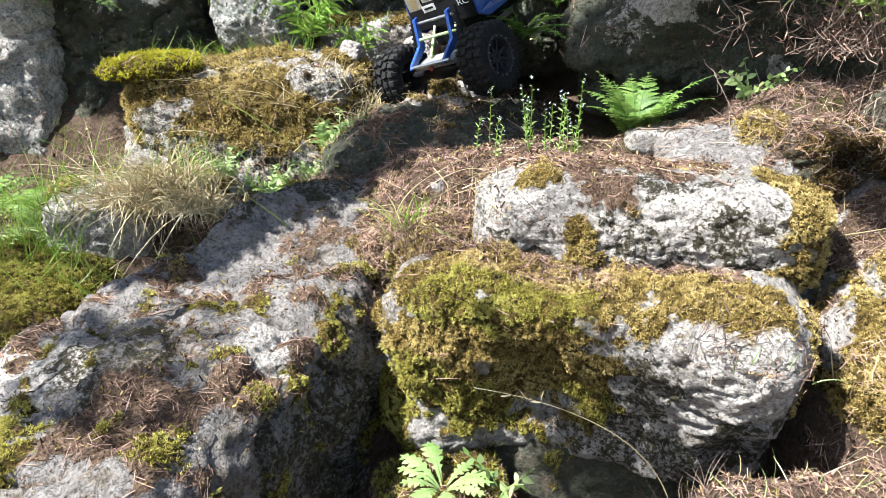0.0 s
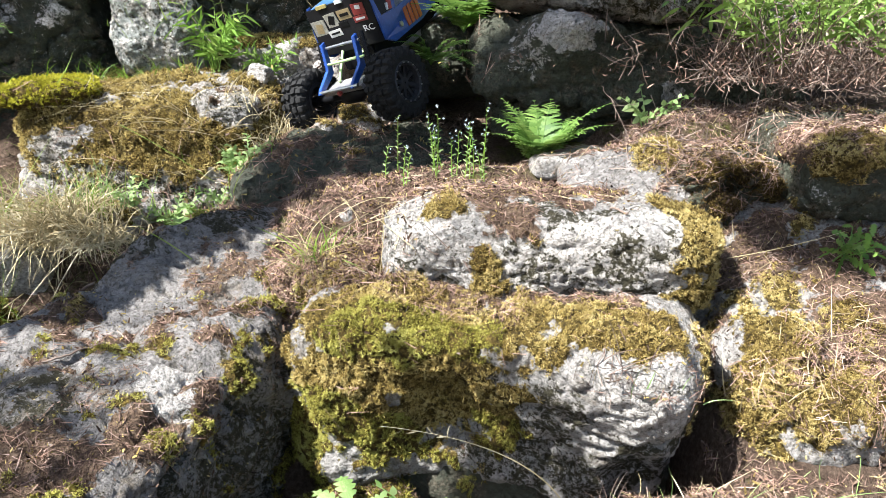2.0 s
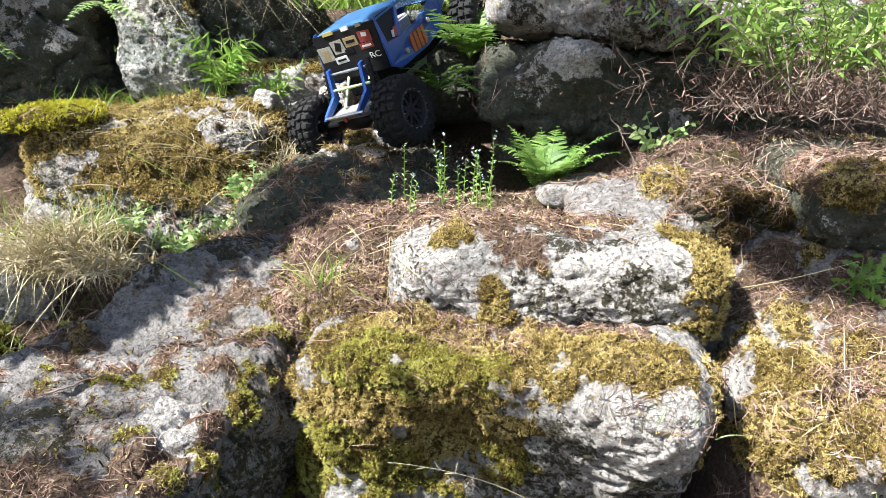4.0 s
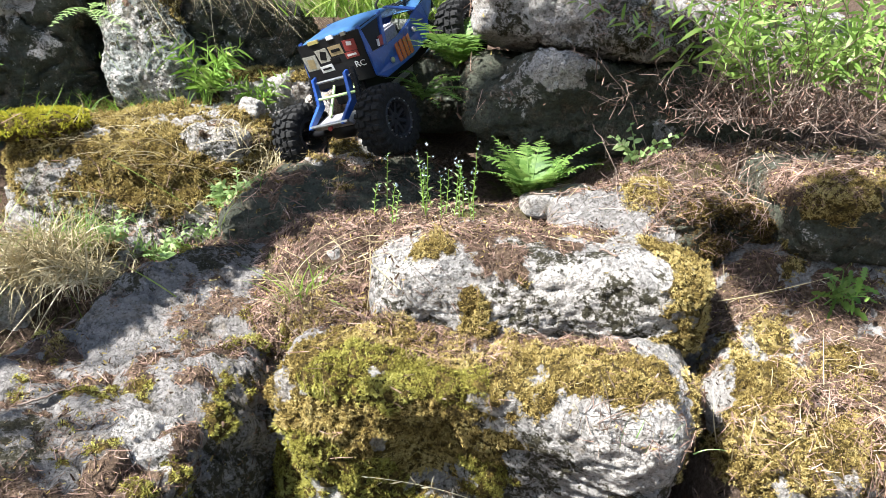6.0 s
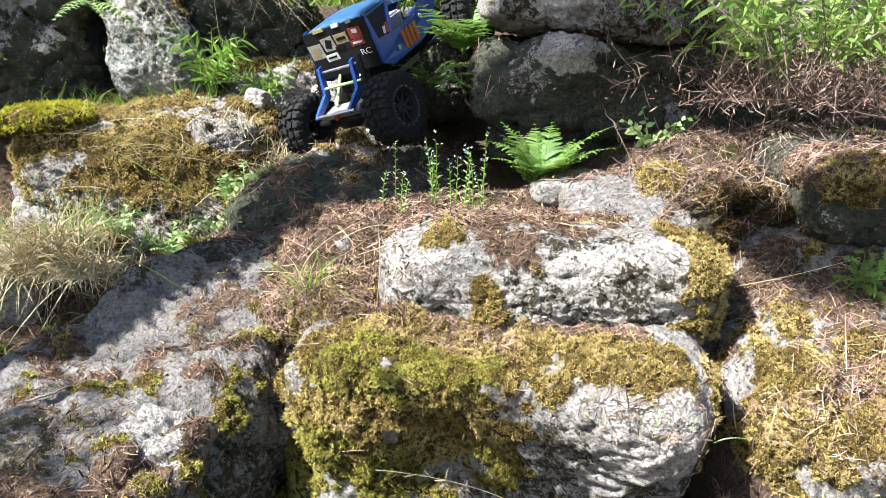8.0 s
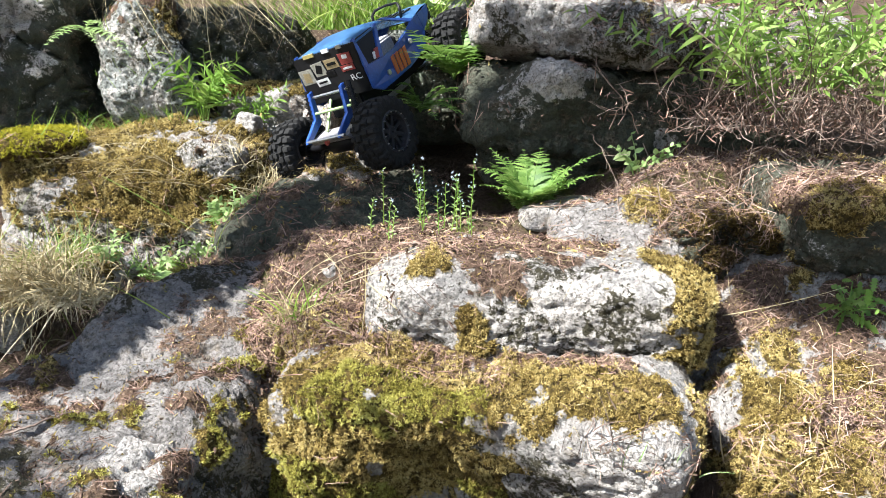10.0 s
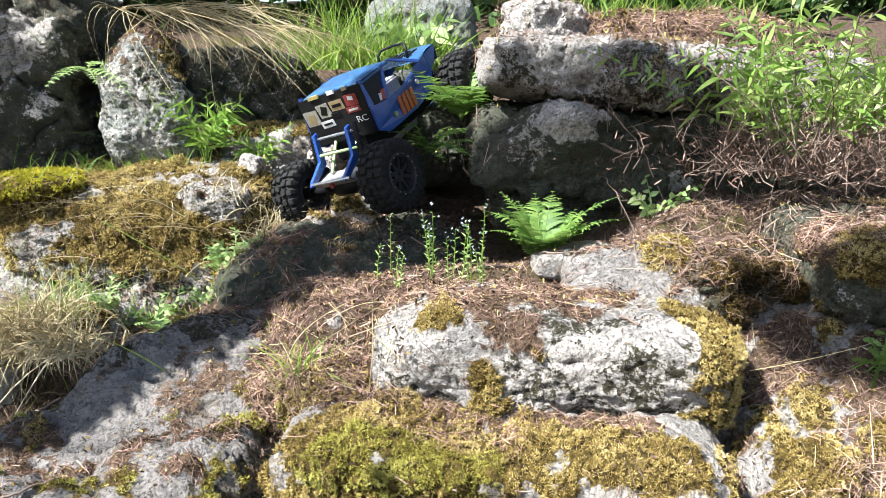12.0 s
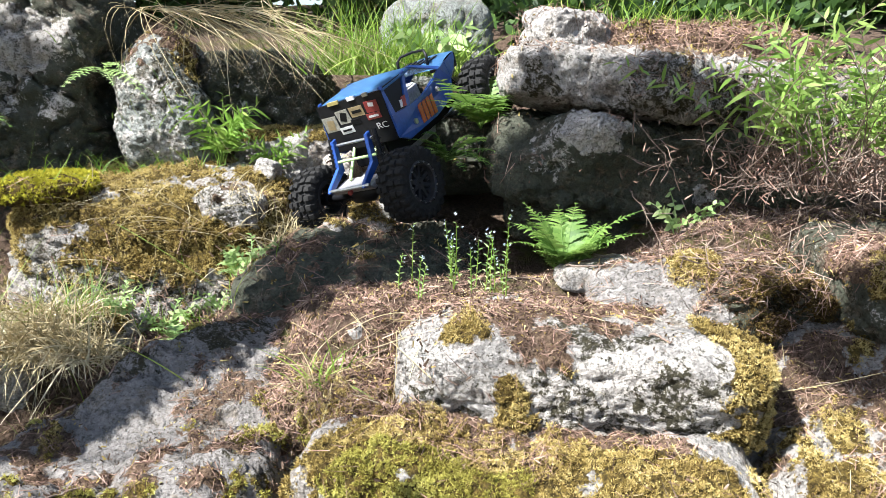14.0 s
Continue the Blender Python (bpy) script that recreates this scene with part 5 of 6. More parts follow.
def leafy_stem(parent, pts, mat_stem, mat_leaf, leaves, length, width, start=0.35, zig=None, spread=0.9, r=0.0016, name="stem", rise=0.55):
    v, f = tube_arrays(pts, r, r * 0.4)
    stem = part_of(parent, name, v, f, mat_stem)
    t = start + (1 - start) * np.linspace(0, 1, leaves)
    fi = t * (len(pts) - 1)
    i = np.minimum(fi.astype(int), len(pts) - 2)
    p = pts[i] + (pts[i + 1] - pts[i]) * (fi - i)[:, None]
    tan = unit(pts[i + 1] - pts[i])
    a = np.arange(leaves) * 2.4 + RNG.rand() * 6
    s = unit(np.cross(tan, (0.2, 0.3, 0.9)))
    u = np.cross(s, tan)
    out = np.cos(a)[:, None] * s + np.sin(a)[:, None] * u
    way = unit(out * spread + tan * rise + RNG.normal(size=p.shape) * 0.12)
    ln = length * (0.7 + 0.5 * RNG.rand(leaves)) * (1 - 0.35 * np.linspace(0, 1, leaves) ** 3)
    segs = len(zig) - 1 if zig else 5
    v, f = ribbons(p, way, np.array((0, 0, -0.18)) + RNG.normal(size=p.shape) * 0.08, ln, ln * width, segs, zig or [0.25, 0.85, 1, 0.8, 0.45, 0.04], unit(np.cross(way, np.cross(tan, way) + RNG.normal(size=p.shape) * 0.2)))
    part_of(stem, "leaves", v, f, mat_leaf)
    return stem


def herb(at, height, label, group=""):
    """Slender stem with small leaves and a few pale flowers."""
    ob = thing("flowering_herb", label, "herb", at, group)
    pts = arc((0, 0, 0), (RNG.normal() * 0.1, RNG.normal() * 0.1, 1), (RNG.normal() * 0.08, RNG.normal() * 0.06, 0), height, 10)
    stem = leafy_stem(ob, pts, GRASS, PALE_LEAF, 15, 0.010, 0.26, 0.15, None, 0.8, 0.0010)
    n = 3
    p = pts[-1] + RNG.normal(size=(n, 3)) * (0.004, 0.004, 0.006)
    way = unit(RNG.normal(size=(n, 3)) + (0, 0, 0.6))
    v, f = ribbons(np.repeat(p, 3, 0), unit(np.repeat(way, 3, 0) + RNG.normal(size=(n * 3, 3)) * 0.7), RNG.normal(size=(n * 3, 3)) * 0.1, 0.0030, 0.0018, 2, [0.5, 1, 0.5])
    part_of(stem, "flower", v, f, PETAL, "tiny pale bluish flowers")
    return ob


def ground_point(x, y, sink=0.004):
    return np.array((x, y, float(top_of(x, y)) - sink))


# ferns
fern((0.315, 1.175), 22, 0.16, "bright green fern with arching fronds by the litter", (0.05, -0.1, 0), pairs=18, lift=2.3, sag=0.18)
fern((0.16, 1.50, 0.70), 12, 0.14, "dark green fern hanging in the shaded hollow", (0.05, -0.6, 0.0), pairs=16)
fern((0.235, 1.56, 0.76), 14, 0.18, "tall green fern beside the ledge", (-0.15, -0.3, 0.3), pairs=17)
fern((-0.235, 1.42), 7, 0.11, "small pale fern at the foot of the mossy ledge", (0.3, -0.4, 0), PALE_LEAF, 12)
fern((-0.31, 1.27), 9, 0.095, "small pale fern over the rock edge", (0.5, -0.3, 0), PALE_LEAF, 12)
fern((-0.56, 1.78, 0.86), 6, 0.09, "little fern in the wall crack", (0.3, -0.9, -0.6), PALE_LEAF, 11)
fern((-0.77, 1.33), 14, 0.13, "green fern beside the mossy ledge", (0.2, -0.3, 0))
fern((-0.86, 1.72, 0.78), 9, 0.16, "fern hanging on the dark wall", (0.2, -0.7, -0.3), FERN, 15)
fern((-0.72, 1.22), 8, 0.11, "fresh fern by the pale stone", (0.3, -0.3, 0), PALE_LEAF, 13)
grass("green_grass", "fine green grass by the mossy hump", (-0.70, 1.14), 320, 0.13, (0.10, 0.06), (0.1, -0.1, 0.6), GRASS, 0.0018, 0.3)
grass("green_grass", "thin green stalks between moss and stone", (-0.475, 1.36), 34, 0.08, (0.02, 0.015), (0.0, -0.2, 0.9), PALE_LEAF, 0.0016, 0.2)
fern((-0.84, 1.46), 14, 0.13, "fresh fern at the foot of the wall", (0.1, -0.3, 0), PALE_LEAF, 14)
fern((-0.90, 1.36), 12, 0.13, "fresh fern at the foot of the wall", (0.1, -0.3, 0), FERN, 14)
grass("green_grass", "bright green grass at the wall foot", (-0.86, 1.42), 420, 0.10, (0.11, 0.09), (0.1, -0.2, 0.4), GRASS, 0.0020, 0.4)
grass("green_grass", "thin green herbs in the dark recess", (-0.30, 1.33), 90, 0.07, (0.05, 0.03), (0.1, -0.2, 0.4), GRASS, 0.0016, 0.4)
broad_stems = ((-0.33, 1.30), (-0.25, 1.34), (-0.21, 1.40), (-0.40, 1.28))
# flowering herbs in front of the hollow
for k in range(18):
    hx = 0.05 + 0.17 * RNG.rand() if k < 14 else 0.02 + 0.22 * RNG.rand()
    herb(ground_point(hx, 1.08 + 0.07 * RNG.rand()), 0.055 + 0.055 * RNG.rand(), "slender light green herb with tiny pale flowers", "flowering herbs by the hollow")
# grasses
grass("grass_tussock", "bleached dry grass tussock hanging over the rock", (-0.485, 1.26, 0.47), 420, 0.125, (0.04, 0.02), (-0.1, -0.5, 0.1), STRAW, 0.0024, 0.9)
grass("grass_tussock", "fresh green blades in the dry tussock", (-0.47, 1.26, 0.47), 70, 0.10, (0.04, 0.02), (0.1, -0.1, 0.5), GRASS, 0.0016, 0.3)
grass("grass_tussock", "bleached dry grass tussock hanging over the slab edge", (-0.50, 1.17, 0.455), 420, 0.145, (0.045, 0.02), (0.0, -0.45, 0.25), STRAW, 0.0026, 0.8)
grass("grass_tussock", "straw-coloured grass spilling down to the slab", (-0.425, 1.15, 0.45), 360, 0.105, (0.045, 0.02), (0.0, -0.35, 0.1), STRAW, 0.0024, 0.8)
grass("grass_tuft", "bleached grass under the tussock", (-0.52, 1.16), 140, 0.10, (0.06, 0.04), (-0.2, -0.4, 0), STRAW, 0.0018, 0.7)
grass("grass_tuft", "fresh green grass tuft at the rock edge", (-0.05, 0.985), 26, 0.08, (0.014, 0.012), (0.1, -0.2, 0.3), GRASS, 0.0024, 0.35)
grass("grass_tuft", "dry grass tuft at the rock edge", (-0.05, 0.98), 60, 0.07, (0.022, 0.02), (0.0, -0.3, 0.1), STRAW, 0.0016, 0.6)
grass("dry_grass", "long bleached grass falling over the wall top", (-0.36, 1.82, 0.995), 170, 0.26, (0.09, 0.02), (1.0, -0.25, -0.45), STRAW, 0.0017, 0.35, flat=-0.3)
grass("dry_grass", "long bleached grass falling over the wall top", (-0.22, 1.82, 0.955), 120, 0.17, (0.06, 0.02), (0.9, -0.3, -0.5), STRAW, 0.0017, 0.4, flat=-0.2)
grass("green_grass", "tall fresh green grass on the bank", (0.02, 1.95, 0.86), 420, 0.20, (0.10, 0.06), (0.0, -0.1, 0.7), GRASS, 0.0034, 0.35)
grass("green_grass", "tall fresh green grass on the bank", (0.16, 1.95, 0.86), 240, 0.15, (0.08, 0.06), (0.0, -0.1, 0.6), GRASS, 0.0034, 0.4)
grass("dry_grass", "bleached grass blades lying on the mossy ledge", (-0.33, 1.46), 120, 0.14, (0.10, 0.03), (-0.3, -0.5, -0.1), STRAW, 0.0012, 0.4, flat=0.3)
grass("grass_tuft", "brown dry grass beside the wheel", (-0.17, 1.47), 120, 0.10, (0.03, 0.02), (0.0, -0.3, 0.2), STRAW, 0.0018, 0.6)
grass("grass_tuft", "green grass along the wall foot", (-0.50, 1.68), 150, 0.07, (0.12, 0.03), (0.0, -0.2, 0.3), GRASS, 0.0022, 0.4)
grass("dry_grass", "sparse dry stalks on the right slope", (0.56, 0.72), 36, 0.07, (0.08, 0.05), (0.0, -0.2, 0.2), STRAW, 0.0016, 0.5)
grass("dry_grass", "brown dry herb stems by the low soil", (0.27, 0.65), 130, 0.055, (0.022, 0.015), (0.0, 0.0, 0.5), TWIG, 0.0015, 0.2)
grass("dry_grass", "pale dry stalks in the stony soil", (0.46, 0.62), 110, 0.05, (0.08, 0.04), (0.0, 0.0, 0.2), STRAW, 0.0010, 0.9)
grass("green_grass", "thin green blades in the stony soil", (0.42, 0.63), 40, 0.05, (0.08, 0.03), (0.0, 0.0, 0.4), PALE_LEAF, 0.0014, 0.5)
grass("green_grass", "grass on the ledge top", (0.62, 1.70), 200, 0.10, (0.16, 0.05), (0, -0.1, 0.4), GRASS, 0.0026, 0.4)


def broad_plant(at, n, height, label, leaf, width, mat, lean=(0, 0, 0), leaves=12, zig=None, start=0.2, name="leafy_herb", r=0.0014):
    ob = thing(name, label, "plant", at)
    for k in range(n):
        a = k * 2.4 + RNG.rand()
        way = np.array((math.cos(a) * 0.5, math.sin(a) * 0.4, 1.0)) + np.array(lean)
        pts = arc((RNG.normal() * 0.008, RNG.normal() * 0.008, 0), way, (math.cos(a) * 0.3, math.sin(a) * 0.25, -0.22), height * (0.65 + 0.5 * RNG.rand()), 10)
        leafy_stem(ob, pts, mat, mat, leaves, leaf, width, start, zig, 0.9, r)
    return ob


for bx, by in broad_stems:
    broad_plant(ground_point(bx, by), 6, 0.075, "small leafy green herb in the recess", 0.016, 0.4, PALE_LEAF, (0.1, -0.3, 0.2), 11)
LOBES = [0.10, 0.14, 0.12, 0.7, 0.25, 1.0, 0.38, 1.0, 0.42, 0.8, 0.5, 0.04]
broad_plant(ground_point(-0.315, 1.74), 16, 0.19, "willowy green herb at the wall foot", 0.046, 0.15, WILLOWY, (0.0, -0.1, 1.0), 15)
broad_plant(ground_point(-0.20, 1.74), 9, 0.12, "willowy green herb between the stones", 0.04, 0.14, WILLOWY, (0.0, -0.1, 0.8), 11)
broad_plant(np.array((0.17, 1.90, 0.88)), 6, 0.13, "yellow-green broad-leaved seedling on the bank", 0.045, 0.5, PALE_LEAF, (0, -0.1, 0), 9)
broad_plant(ground_point(0.51, 1.20), 7, 0.075, "small round-leaved herb under the ledge", 0.016, 0.6, PALE_LEAF, (0, -0.1, 0), 9)
broad_plant(ground_point(0.655, 0.85), 4, 0.07, "green sprig with toothed leaves on the slope", 0.036, 0.42, FERN, (0.2, -0.4, 0), 8, LOBES)
broad_plant(np.array((0.07, 0.735, 0.20)), 3, 0.085, "small fresh sprig beside the pale leaves", 0.018, 0.55, PALE_LEAF, (0.05, -0.1, 0.5), 8)


def rosette(at, n, length, label):
    """Pale lobed leaves spreading from one root."""
    ob = thing("lobed_leaf_plant", label, "plant", at)
    for k in range(n):
        a = k * 2.4
        out = np.array((math.cos(a), math.sin(a) * 0.8, 0))
        ln = length * (0.65 + 0.5 * RNG.rand())
        way = unit(out + (0, 0, 0.9 + 0.5 * RNG.rand()))[None]
        side = unit(np.cross(way, (0, 0, 1.0)))
        pts = arc(out * 0.004, way[0], (0.25 * out[0], 0.25 * out[1], -0.5), ln, 24)
        tan = unit(np.gradient(pts, axis=0))
        groups = [ribbons(np.array([out * 0.004]), way, np.array([(0.25 * out[0], 0.25 * out[1], -0.5)]), ln, ln * 0.10, 11, [0.3, 0.35, 0.5, 0.8, 1, 1, 1.1, 1.2, 1.3, 1.2, 0.8, 0.05], side)]
        idx = np.array([8, 11, 14, 17, 20])
        pl = ln * np.array([0.10, 0.16, 0.19, 0.18, 0.13])
        for sg in (-1, 1):
            w = unit(side * sg + tan[idx] * 0.55)
            groups.append(ribbons(pts[idx], w, np.array((0, 0, -0.15)) + 0 * w, pl, pl * 0.62, 5, [0.8, 1, 0.85, 0.9, 0.5, 0.05], unit(np.cross(w, np.cross(tan[idx], side)))))
        v, f = join(groups)
        part_of(ob, "leaf", v, f, PALE_LEAF, "pale green lobed leaf")
        rib = arc(out * 0.004 + np.array((0, 0, 0.0006)), way[0], (0.25 * out[0], 0.25 * out[1], -0.5), ln * 0.95, 8)
        part_of(ob, "leaf_rib", *tube_arrays(rib, 0.0011, 0.0004, 4), PALE_LEAF)
    return ob


rosette(ground_point(0.0, 0.73), 10, 0.08, "pale green lobed-leaf plant growing in the dark cleft")
rosette(np.array((-0.13, 0.60, 0.16)), 7, 0.05, "small star-leaved weed in the cleft")


def seed_grass(name_label, base, way, bend, length, heads=7, mat=None):
    ob = thing("seed_grass", name_label, "grass", base)
    pts = arc((0, 0, 0), way, bend, length, 22)
    stem = part_of(ob, "stem", *tube_arrays(pts, 0.0007, 0.0003, 5), mat or STRAW)
    i = np.linspace(17, 21, heads).astype(int)
    tan = unit(np.gradient(pts, axis=0))[i]
    w = unit(tan + RNG.normal(size=(heads, 3)) * 0.45)
    v, f = ribbons(pts[i], w, RNG.normal(size=(heads, 3)) * 0.15, 0.013, 0.0014, 4, [0.3, 0.6, 1, 0.8, 0.1])
    part_of(stem, "seed_head", v, f, STRAW)
    return ob


seed_grass("arching bleached grass stem with a feathery seed head", np.array((0.245, 0.63, 0.272)), (-0.064, 0, 0.232), (-0.6, 0, -0.34), 0.24)
seed_grass("arching pale grass stem over the cleft", np.array((-0.07, 1.0, 0.475)), (0.05, 0, 1), (0.75, 0, -0.15), 0.105, 3)
seed_grass("arching pale grass stem over the cleft", np.array((0.09, 1.06, 0.53)), (-1.0, -0.1, 0.75), (-0.2, 0, -0.8), 0.13, 2)
seed_grass("stiff bleached stalk leaning over the moss", np.array((-0.29, 1.42, 0.60)), (-0.75, -0.2, 0.55), (0.1, 0, 0.1), 0.16, 4)
seed_grass("green plumed stalk leaning over the ledge", np.array((-0.43, 1.40, 0.60)), (0.8, -0.3, -0.35), (0.0, 0, -0.1), 0.20, 6, GRASS)
seed_grass("bare dry stalk crossing the slope", np.array((0.50, 0.86, 0.505)), (1, -0.2, 0.22), (0, 0, 0.08), 0.14, 3)


# shrub with linear leaves over dead stems
def shrub():
    base = np.array((0.80, 1.17, 0.70))
    ob = thing("shrub", "narrow-leaved green shrub growing from a tangle of dead stems", "shrub", base)
    for k in range(66):
        root = RNG.normal(size=3) * (0.10, 0.05, 0.012)
        way = np.array((-0.15 + RNG.uniform(-0.8, 0.8), -0.2 + RNG.uniform(-0.6, 0.6), 1.0))
        bend = np.array((RNG.uniform(-0.45, 0.35), RNG.uniform(-0.4, 0.2), -0.22))
        pts = arc(root, way, bend, 0.17 + 0.20 * RNG.rand(), 12) + np.cumsum(RNG.normal(size=(12, 3)) * 0.0016, 0)
        leafy_stem(ob, pts, TWIG, LEAF, 24, 0.036, 0.17, 0.35, None, 0.9, 0.0012, rise=0.6)
    for k in range(7):
        pts = arc((-0.07 - 0.012 * k, -0.04, 0.02), (-1, -0.25, 0.3 + 0.25 * k), (0.15, 0, 0.35), 0.07 + 0.016 * k, 12)
        leafy_stem(ob, pts, TWIG, LEAF, 13, 0.038, 0.16, 0.45, None, 0.8, 0.0012, rise=0.6)
    for k in range(230):
        root = RNG.normal(size=3) * (0.13, 0.055, 0.012) + (-0.01, 0, 0.005)
        way = RNG.normal(size=3) * (0.9, 0.6, 0.35) + (-0.2, -0.3, 0.75)
        pts = arc(root, way, RNG.normal(size=3) * 0.4, 0.05 + 0.09 * RNG.rand(), 9) + np.cumsum(RNG.normal(size=(9, 3)) * 0.0018, 0)
        twigs = [tube_arrays(pts, 0.0010, 0.0004, 4)]
        for j in (3, 4, 5, 6, 7):
            side = arc(pts[j], pts[j] - pts[j - 1] + RNG.normal(size=3) * 0.012, RNG.normal(size=3) * 0.4, 0.012 + 0.025 * RNG.rand(), 4)
            twigs.append(tube_arrays(side, 0.0006, 0.0003, 3))
        part_of(ob, "dead_stem", *join(twigs), TWIG)
    n = 2600
    p = RNG.normal(size=(n, 3)) * (0.13, 0.06, 0.0) + (-0.01, -0.01, 0.0)
    p[:, 2] = np.abs(RNG.normal(size=n)) * 0.045 + 0.004
    v, f = ribbons(p, unit(RNG.normal(size=(n, 3))), RNG.normal(size=(n, 3)) * 0.4, 0.007 + 0.008 * RNG.rand(n), 0.0022, 2, [0.4, 1, 0.2])
    part_of(ob, "withered_leaves", v, f, NEEDLE, "brown withered leaves caught in the dead stems")


shrub()


def stick(label, pts, r0, r1, mat=None):
    pts = np.array(pts, dtype=float)
    at = pts[0].copy()
    t = np.linspace(0, len(pts) - 1, 16)
    i = np.minimum(t.astype(int), len(pts) - 2)
    p = pts[i] + (pts[i + 1] - pts[i]) * (t - i)[:, None] + RNG.normal(size=(16, 3)) * r0 * 0.5
    ob = new("stick", mesh_from("stick", tube_arrays(p - at, r0, r1, 6)[0], tube_arrays(p - at, r0, r1, 6)[1], mat or TWIG))
    ob.location = at
    return tagged(ob, label, "stick")


def lying(x0, y0, x1, y1, r):
    return [(x0 + (x1 - x0) * t, y0 + (y1 - y0) * t, float(top_of(x0 + (x1 - x0) * t, y0 + (y1 - y0) * t)) + r * 0.6) for t in (0, 0.33, 0.67, 1)]


stick("bleached twig lying on the pale rock", lying(0.345, 0.90, 0.355, 0.855, 0.0018), 0.0020, 0.0012)
stick("long thin dead branch along the slope", lying(0.36, 1.17, 0.62, 1.20, 0.003), 0.0028, 0.0042)
stick("dark bent stick beside the boulder", lying(-0.47, 1.04, -0.385, 1.055, 0.003), 0.0035, 0.002)
stick("thin twig on the boulder", lying(-0.36, 0.80, -0.30, 0.84, 0.0015), 0.0015, 0.001)
for k in range(16):
    sx, sy, sa = RNG.uniform(0.0, 0.5), RNG.uniform(0.98, 1.15), RNG.uniform(-0.6, 0.6)
    stick("thin dry twig in the needle litter", lying(sx, sy, sx + 0.09 * math.cos(sa), sy + 0.09 * math.sin(sa), 0.0014), 0.0013, 0.0008)


# ---- trees: backdrop, and one added out of view whose boughs shade the rocks ----
def tree(at, height, crown_r, n, label, seed, lean=(0, 0)):
    rng = np.random.RandomState(seed)
    ob = thing("tree", label, "tree", at)
    pts = arc((0, 0, 0), (lean[0], lean[1], 1), (0.03, 0.02, 0), height, 12)
    part_of(ob, "trunk", *tube_arrays(pts, height * 0.022, height * 0.004, 10), BARK)
    tips = []
    for k in range(14):
        b = pts[3 + k * 8 // 14]
        a = k * 2.4
        q = arc(b, (math.cos(a), math.sin(a), 0.35), (0, 0, 0.15), crown_r * (1.1 - 0.05 * k), 8)
        part_of(ob, "limb", *tube_arrays(q, height * 0.006, height * 0.001, 5), BARK)
        tips += list(q[2:])
    tips = np.array(tips)
    p = tips[rng.randint(len(tips), size=n)] + rng.normal(size=(n, 3)) * crown_r * 0.16
    way = unit(rng.normal(size=(n, 3)))
    v, f = ribbons(p, way, rng.normal(size=(n, 3)) * 0.2, 0.09, 0.05, 3, [0.3, 1, 0.7, 0.05])
    part_of(ob, "crown", v, f, DARK_LEAF)


for k, (tx, ty, th) in enumerate(((-2.2, 4.6, 3.6), (-0.9, 5.4, 4.2), (0.3, 4.9, 3.8), (1.7, 5.2, 4.0), (3.0, 4.6, 3.6), (-3.6, 5.6, 4.2))):
    tree((tx, ty, float(ground_height(np.array(tx), np.array(ty))) - 0.05), th, 1.15, 2600, "dark leafy tree beyond the rocks", 100 + k)


def bush(at, height, n, label, seed):
    rng = np.random.RandomState(seed)
    ob = thing("bush", label, "bush", at)
    tips = []
    for k in range(16):
        a = k * 2.4
        q = arc((0, 0, 0), (math.cos(a) * 0.7, math.sin(a) * 0.7, 1), (math.cos(a) * 0.3, math.sin(a) * 0.3, -0.1), height * (0.6 + 0.5 * rng.rand()), 8)
        part_of(ob, "stem", *tube_arrays(q, 0.006, 0.002, 5), BARK)
        tips += list(q[2:])
    tips = np.array(tips)
    p = tips[rng.randint(len(tips), size=n)] + rng.normal(size=(n, 3)) * height * 0.12
    v, f = ribbons(p, unit(rng.normal(size=(n, 3)) + (0, 0, 0.3)), rng.normal(size=(n, 3)) * 0.2, 0.05, 0.026, 3, [0.3, 1, 0.7, 0.05])
    part_of(ob, "leaves", v, f, DARK_LEAF)


for k in range(13):
    bx, by = -1.7 + 0.29 * k + 0.1 * RNG.normal(), 2.75 + 0.25 * RNG.rand()
    bush((bx, by, float(ground_height(np.array(bx), np.array(by))) - 0.03), 0.42 + 0.2 * RNG.rand(), 1300, "dark green undergrowth behind the rocks", 200 + k)


for k in range(7):
    bx, by = 0.55 + 0.14 * k + 0.05 * RNG.normal(), 2.1 + 0.2 * RNG.rand()
    bush((bx, by, float(ground_height(np.array(bx), np.array(by))) - 0.02), 0.13 + 0.08 * RNG.rand(), 500, "low dark green undergrowth on the ledge top", 300 + k)


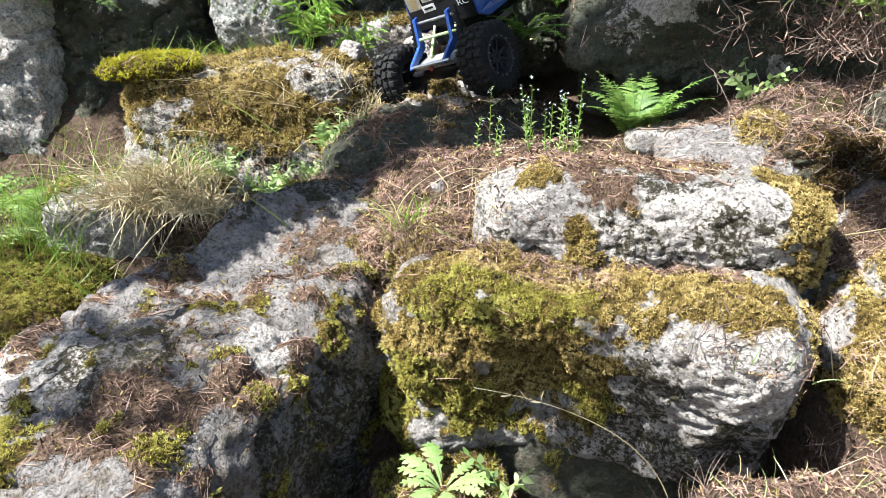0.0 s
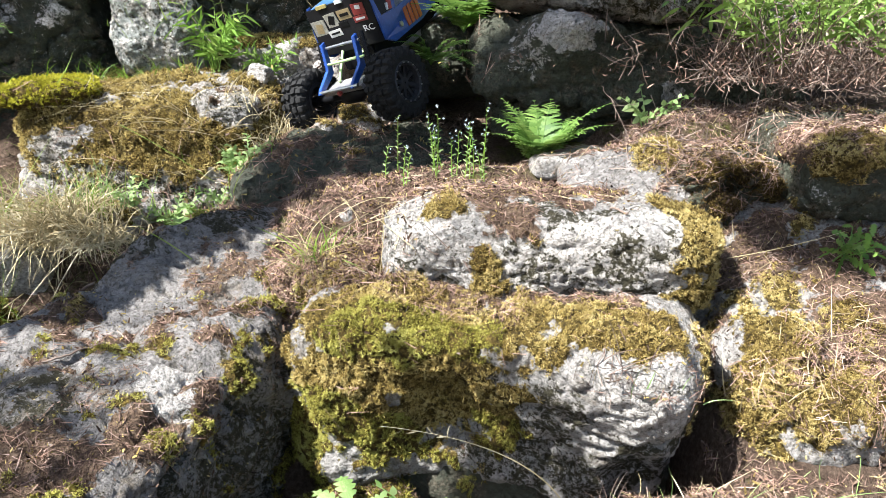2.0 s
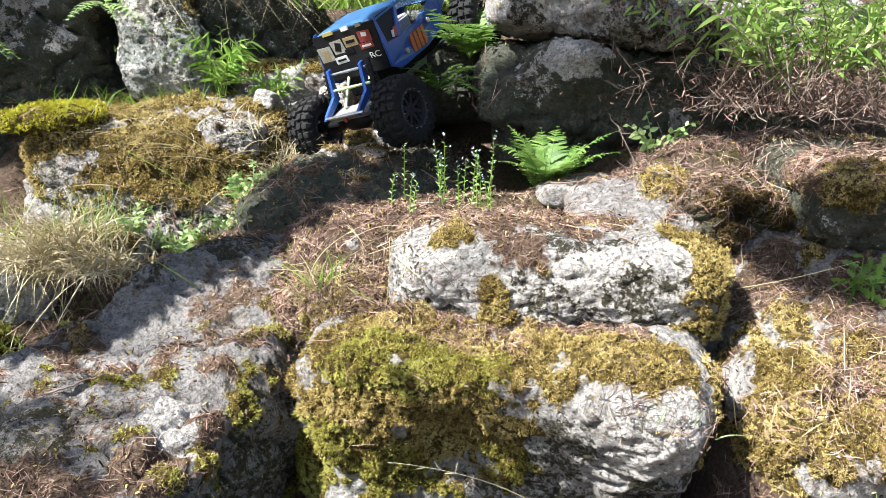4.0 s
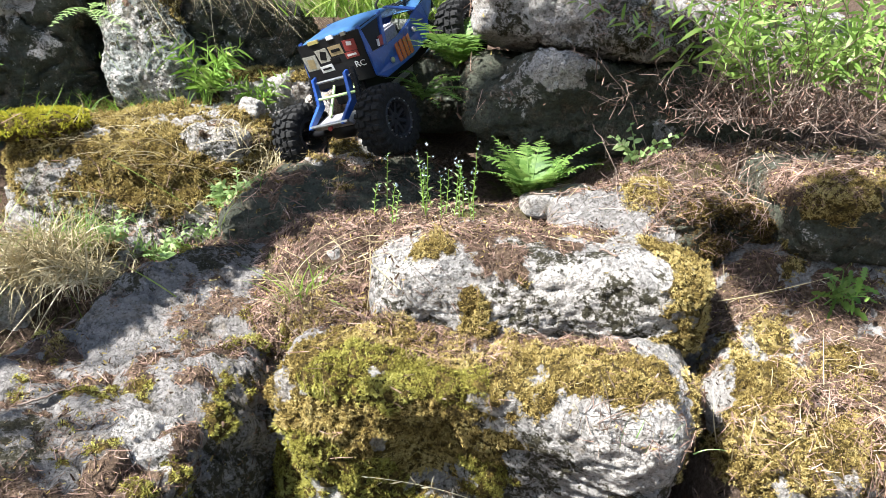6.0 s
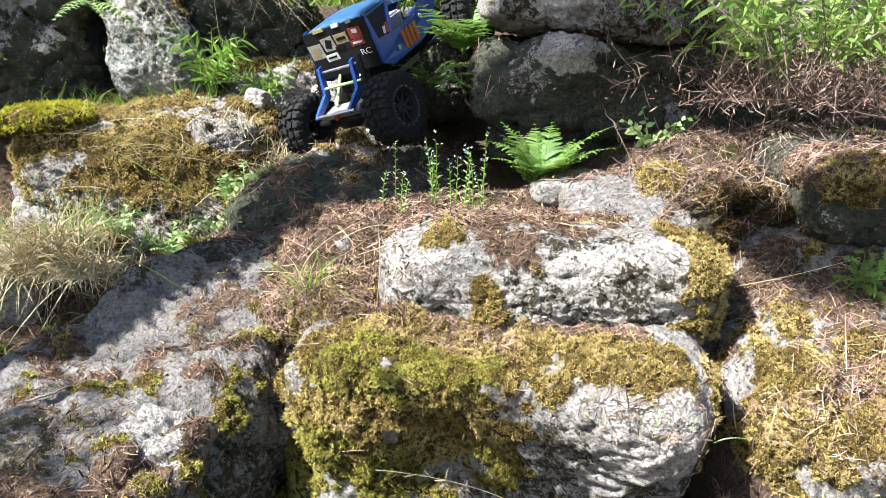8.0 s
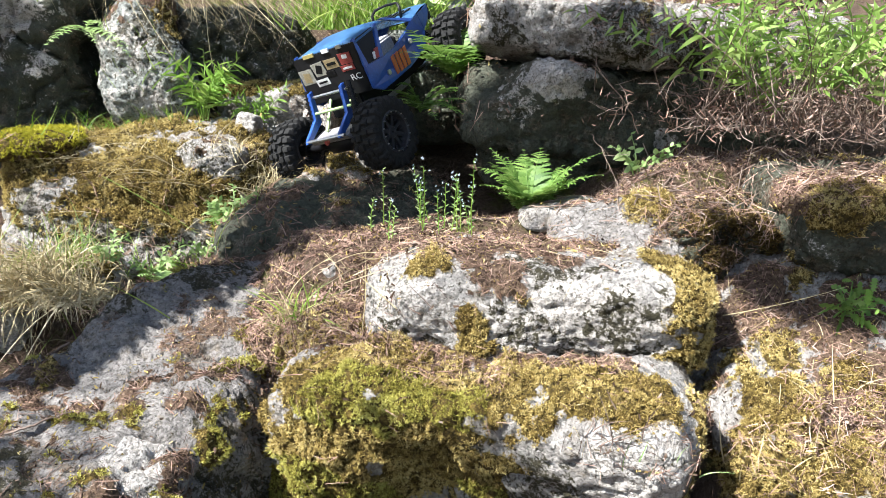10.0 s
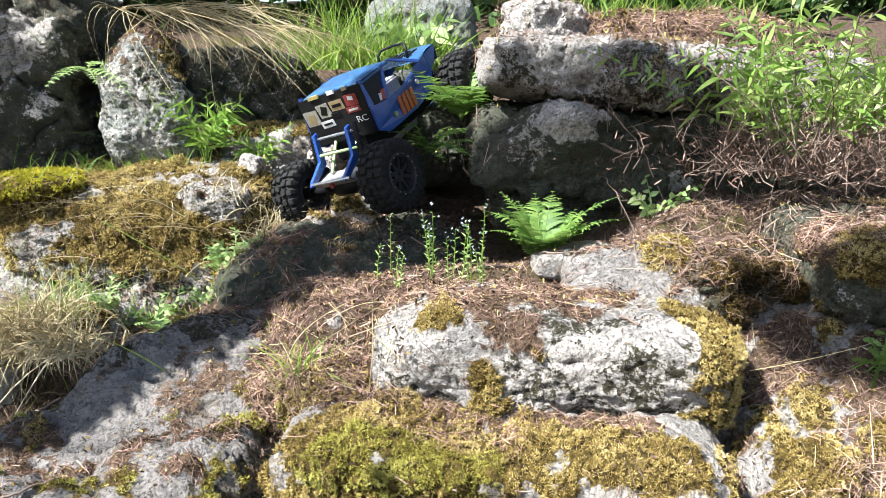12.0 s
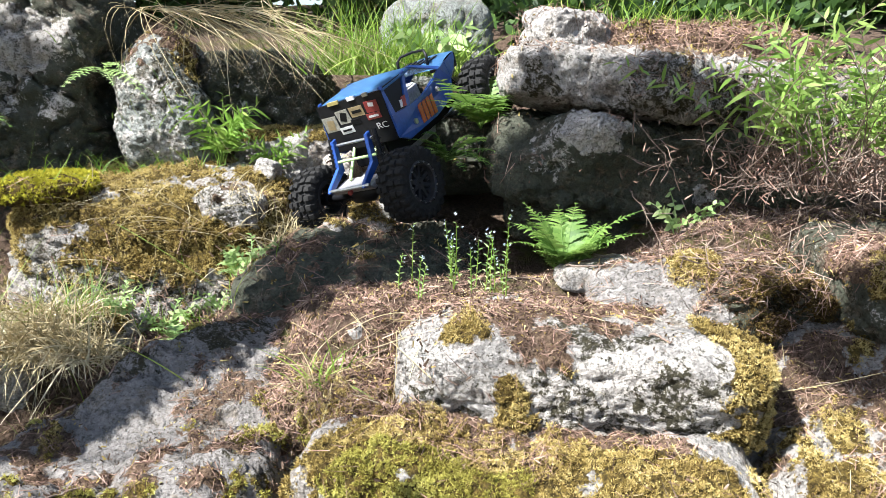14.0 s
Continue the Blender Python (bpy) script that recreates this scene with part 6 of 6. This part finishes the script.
def shade_tree():
    """A leaning tree added out of view, left of the rocks; its boughs are placed to cast the broken shade."""
    at = np.array((-5.4, -0.8, -0.05))
    ob = thing("tree", "unseen leaning broad-leaved tree added to shade the rocks", "tree", at)
    trunk = arc((0, 0, 0), (0.12, -0.05, 1), (0.1, 0, 0), 4.2, 14)
    part_of(ob, "trunk", *tube_arrays(trunk, 0.11, 0.03, 10), BARK)
    s = np.array(SUN)
    hub = np.array((-1.7, 0.9, 0.4)) + s * 4.0 - at
    part_of(ob, "limb", *tube_arrays(trunk[-1] + (hub - trunk[-1]) * np.linspace(0, 1, 10)[:, None], 0.03, 0.012, 6), BARK)
    for x, y, z, r, d, n in SHADED:
        c = np.array((x, y, z)) + s * d - at
        t = np.linspace(0, 1, 10)[:, None]
        part_of(ob, "limb", *tube_arrays(hub + (c - hub) * t, 0.004, 0.0015, 5), BARK)
        e1 = unit(np.cross(s, (0.0, 1, 0.0)))
        e2 = np.cross(s, e1)
        ang, rad = RNG.rand(n) * math.tau, np.sqrt(RNG.rand(n)) * r
        p = c + np.outer(np.cos(ang) * rad, e1) + np.outer(np.sin(ang) * rad, e2) + np.outer(RNG.normal(size=n) * 0.08, s)
        way = unit(RNG.normal(size=(n, 3)))
        v, f = ribbons(p, way, RNG.normal(size=(n, 3)) * 0.2, 0.042, 0.022, 3, [0.3, 1, 0.7, 0.05])
        part_of(ob, "leaf_clump", v, f, DARK_LEAF)


# where the boughs' shade falls (x, y, z), how wide, how far off the bough hangs, and its leaves
SHADED = ((0.09, 1.365, 0.68, 0.09, 2.8, 260), (0.17, 1.37, 0.60, 0.08, 2.8, 220), (-0.43, 0.97, 0.43, 0.045, 1.0, 250), (-0.38, 1.01, 0.44, 0.06, 1.0, 400), (-0.335, 1.06, 0.45, 0.065, 1.0, 470), (-0.285, 1.10, 0.465, 0.065, 1.0, 470), (-0.235, 1.15, 0.48, 0.06, 1.0, 420),
          (-0.18, 1.19, 0.50, 0.055, 1.1, 330), (0.17, 1.44, 0.73, 0.07, 2.7, 190), (-0.10, 1.24, 0.52, 0.07, 1.1, 320), (-0.03, 1.20, 0.52, 0.05, 1.2, 90), (0.265, 1.31, 0.86, 0.045, 2.6, 260), (-0.42, 0.70, 0.41, 0.07, 2.5, 50), (-0.33, 0.64, 0.40, 0.07, 2.6, 50), (-0.44, 0.80, 0.41, 0.05, 2.6, 40), (-0.30, 0.78, 0.41, 0.05, 2.6, 26),
          (-0.66, 1.76, 0.76, 0.09, 2.7, 280), (-0.80, 1.74, 0.70, 0.13, 2.6, 340), (-0.75, 1.72, 0.62, 0.10, 2.6, 200), (-0.20, 1.85, 0.80, 0.09, 2.6, 220), (0.02, 1.34, 0.57, 0.10, 2.6, 300), (0.12, 1.30, 0.58, 0.09, 2.8, 260), (-0.13, 1.36, 0.54, 0.06, 2.6, 90), (0.38, 1.34, 0.60, 0.07, 2.8, 240), (0.50, 1.30, 0.62, 0.09, 2.8, 260),
          (0.25, 1.33, 0.58, 0.08, 2.8, 220), (0.54, 1.27, 0.72, 0.075, 2.9, 330), (0.64, 1.26, 0.69, 0.09, 2.9, 330), (0.72, 0.89, 0.60, 0.06, 2.9, 110), (0.62, 0.92, 0.53, 0.05, 2.9, 200), (0.70, 0.90, 0.50, 0.07, 2.9, 220), (0.58, 0.95, 0.57, 0.035, 2.9, 70), (0.13, 0.76, 0.30, 0.05, 2.4, 90), (0.22, 0.72, 0.29, 0.05, 2.4, 80))
shade_tree()
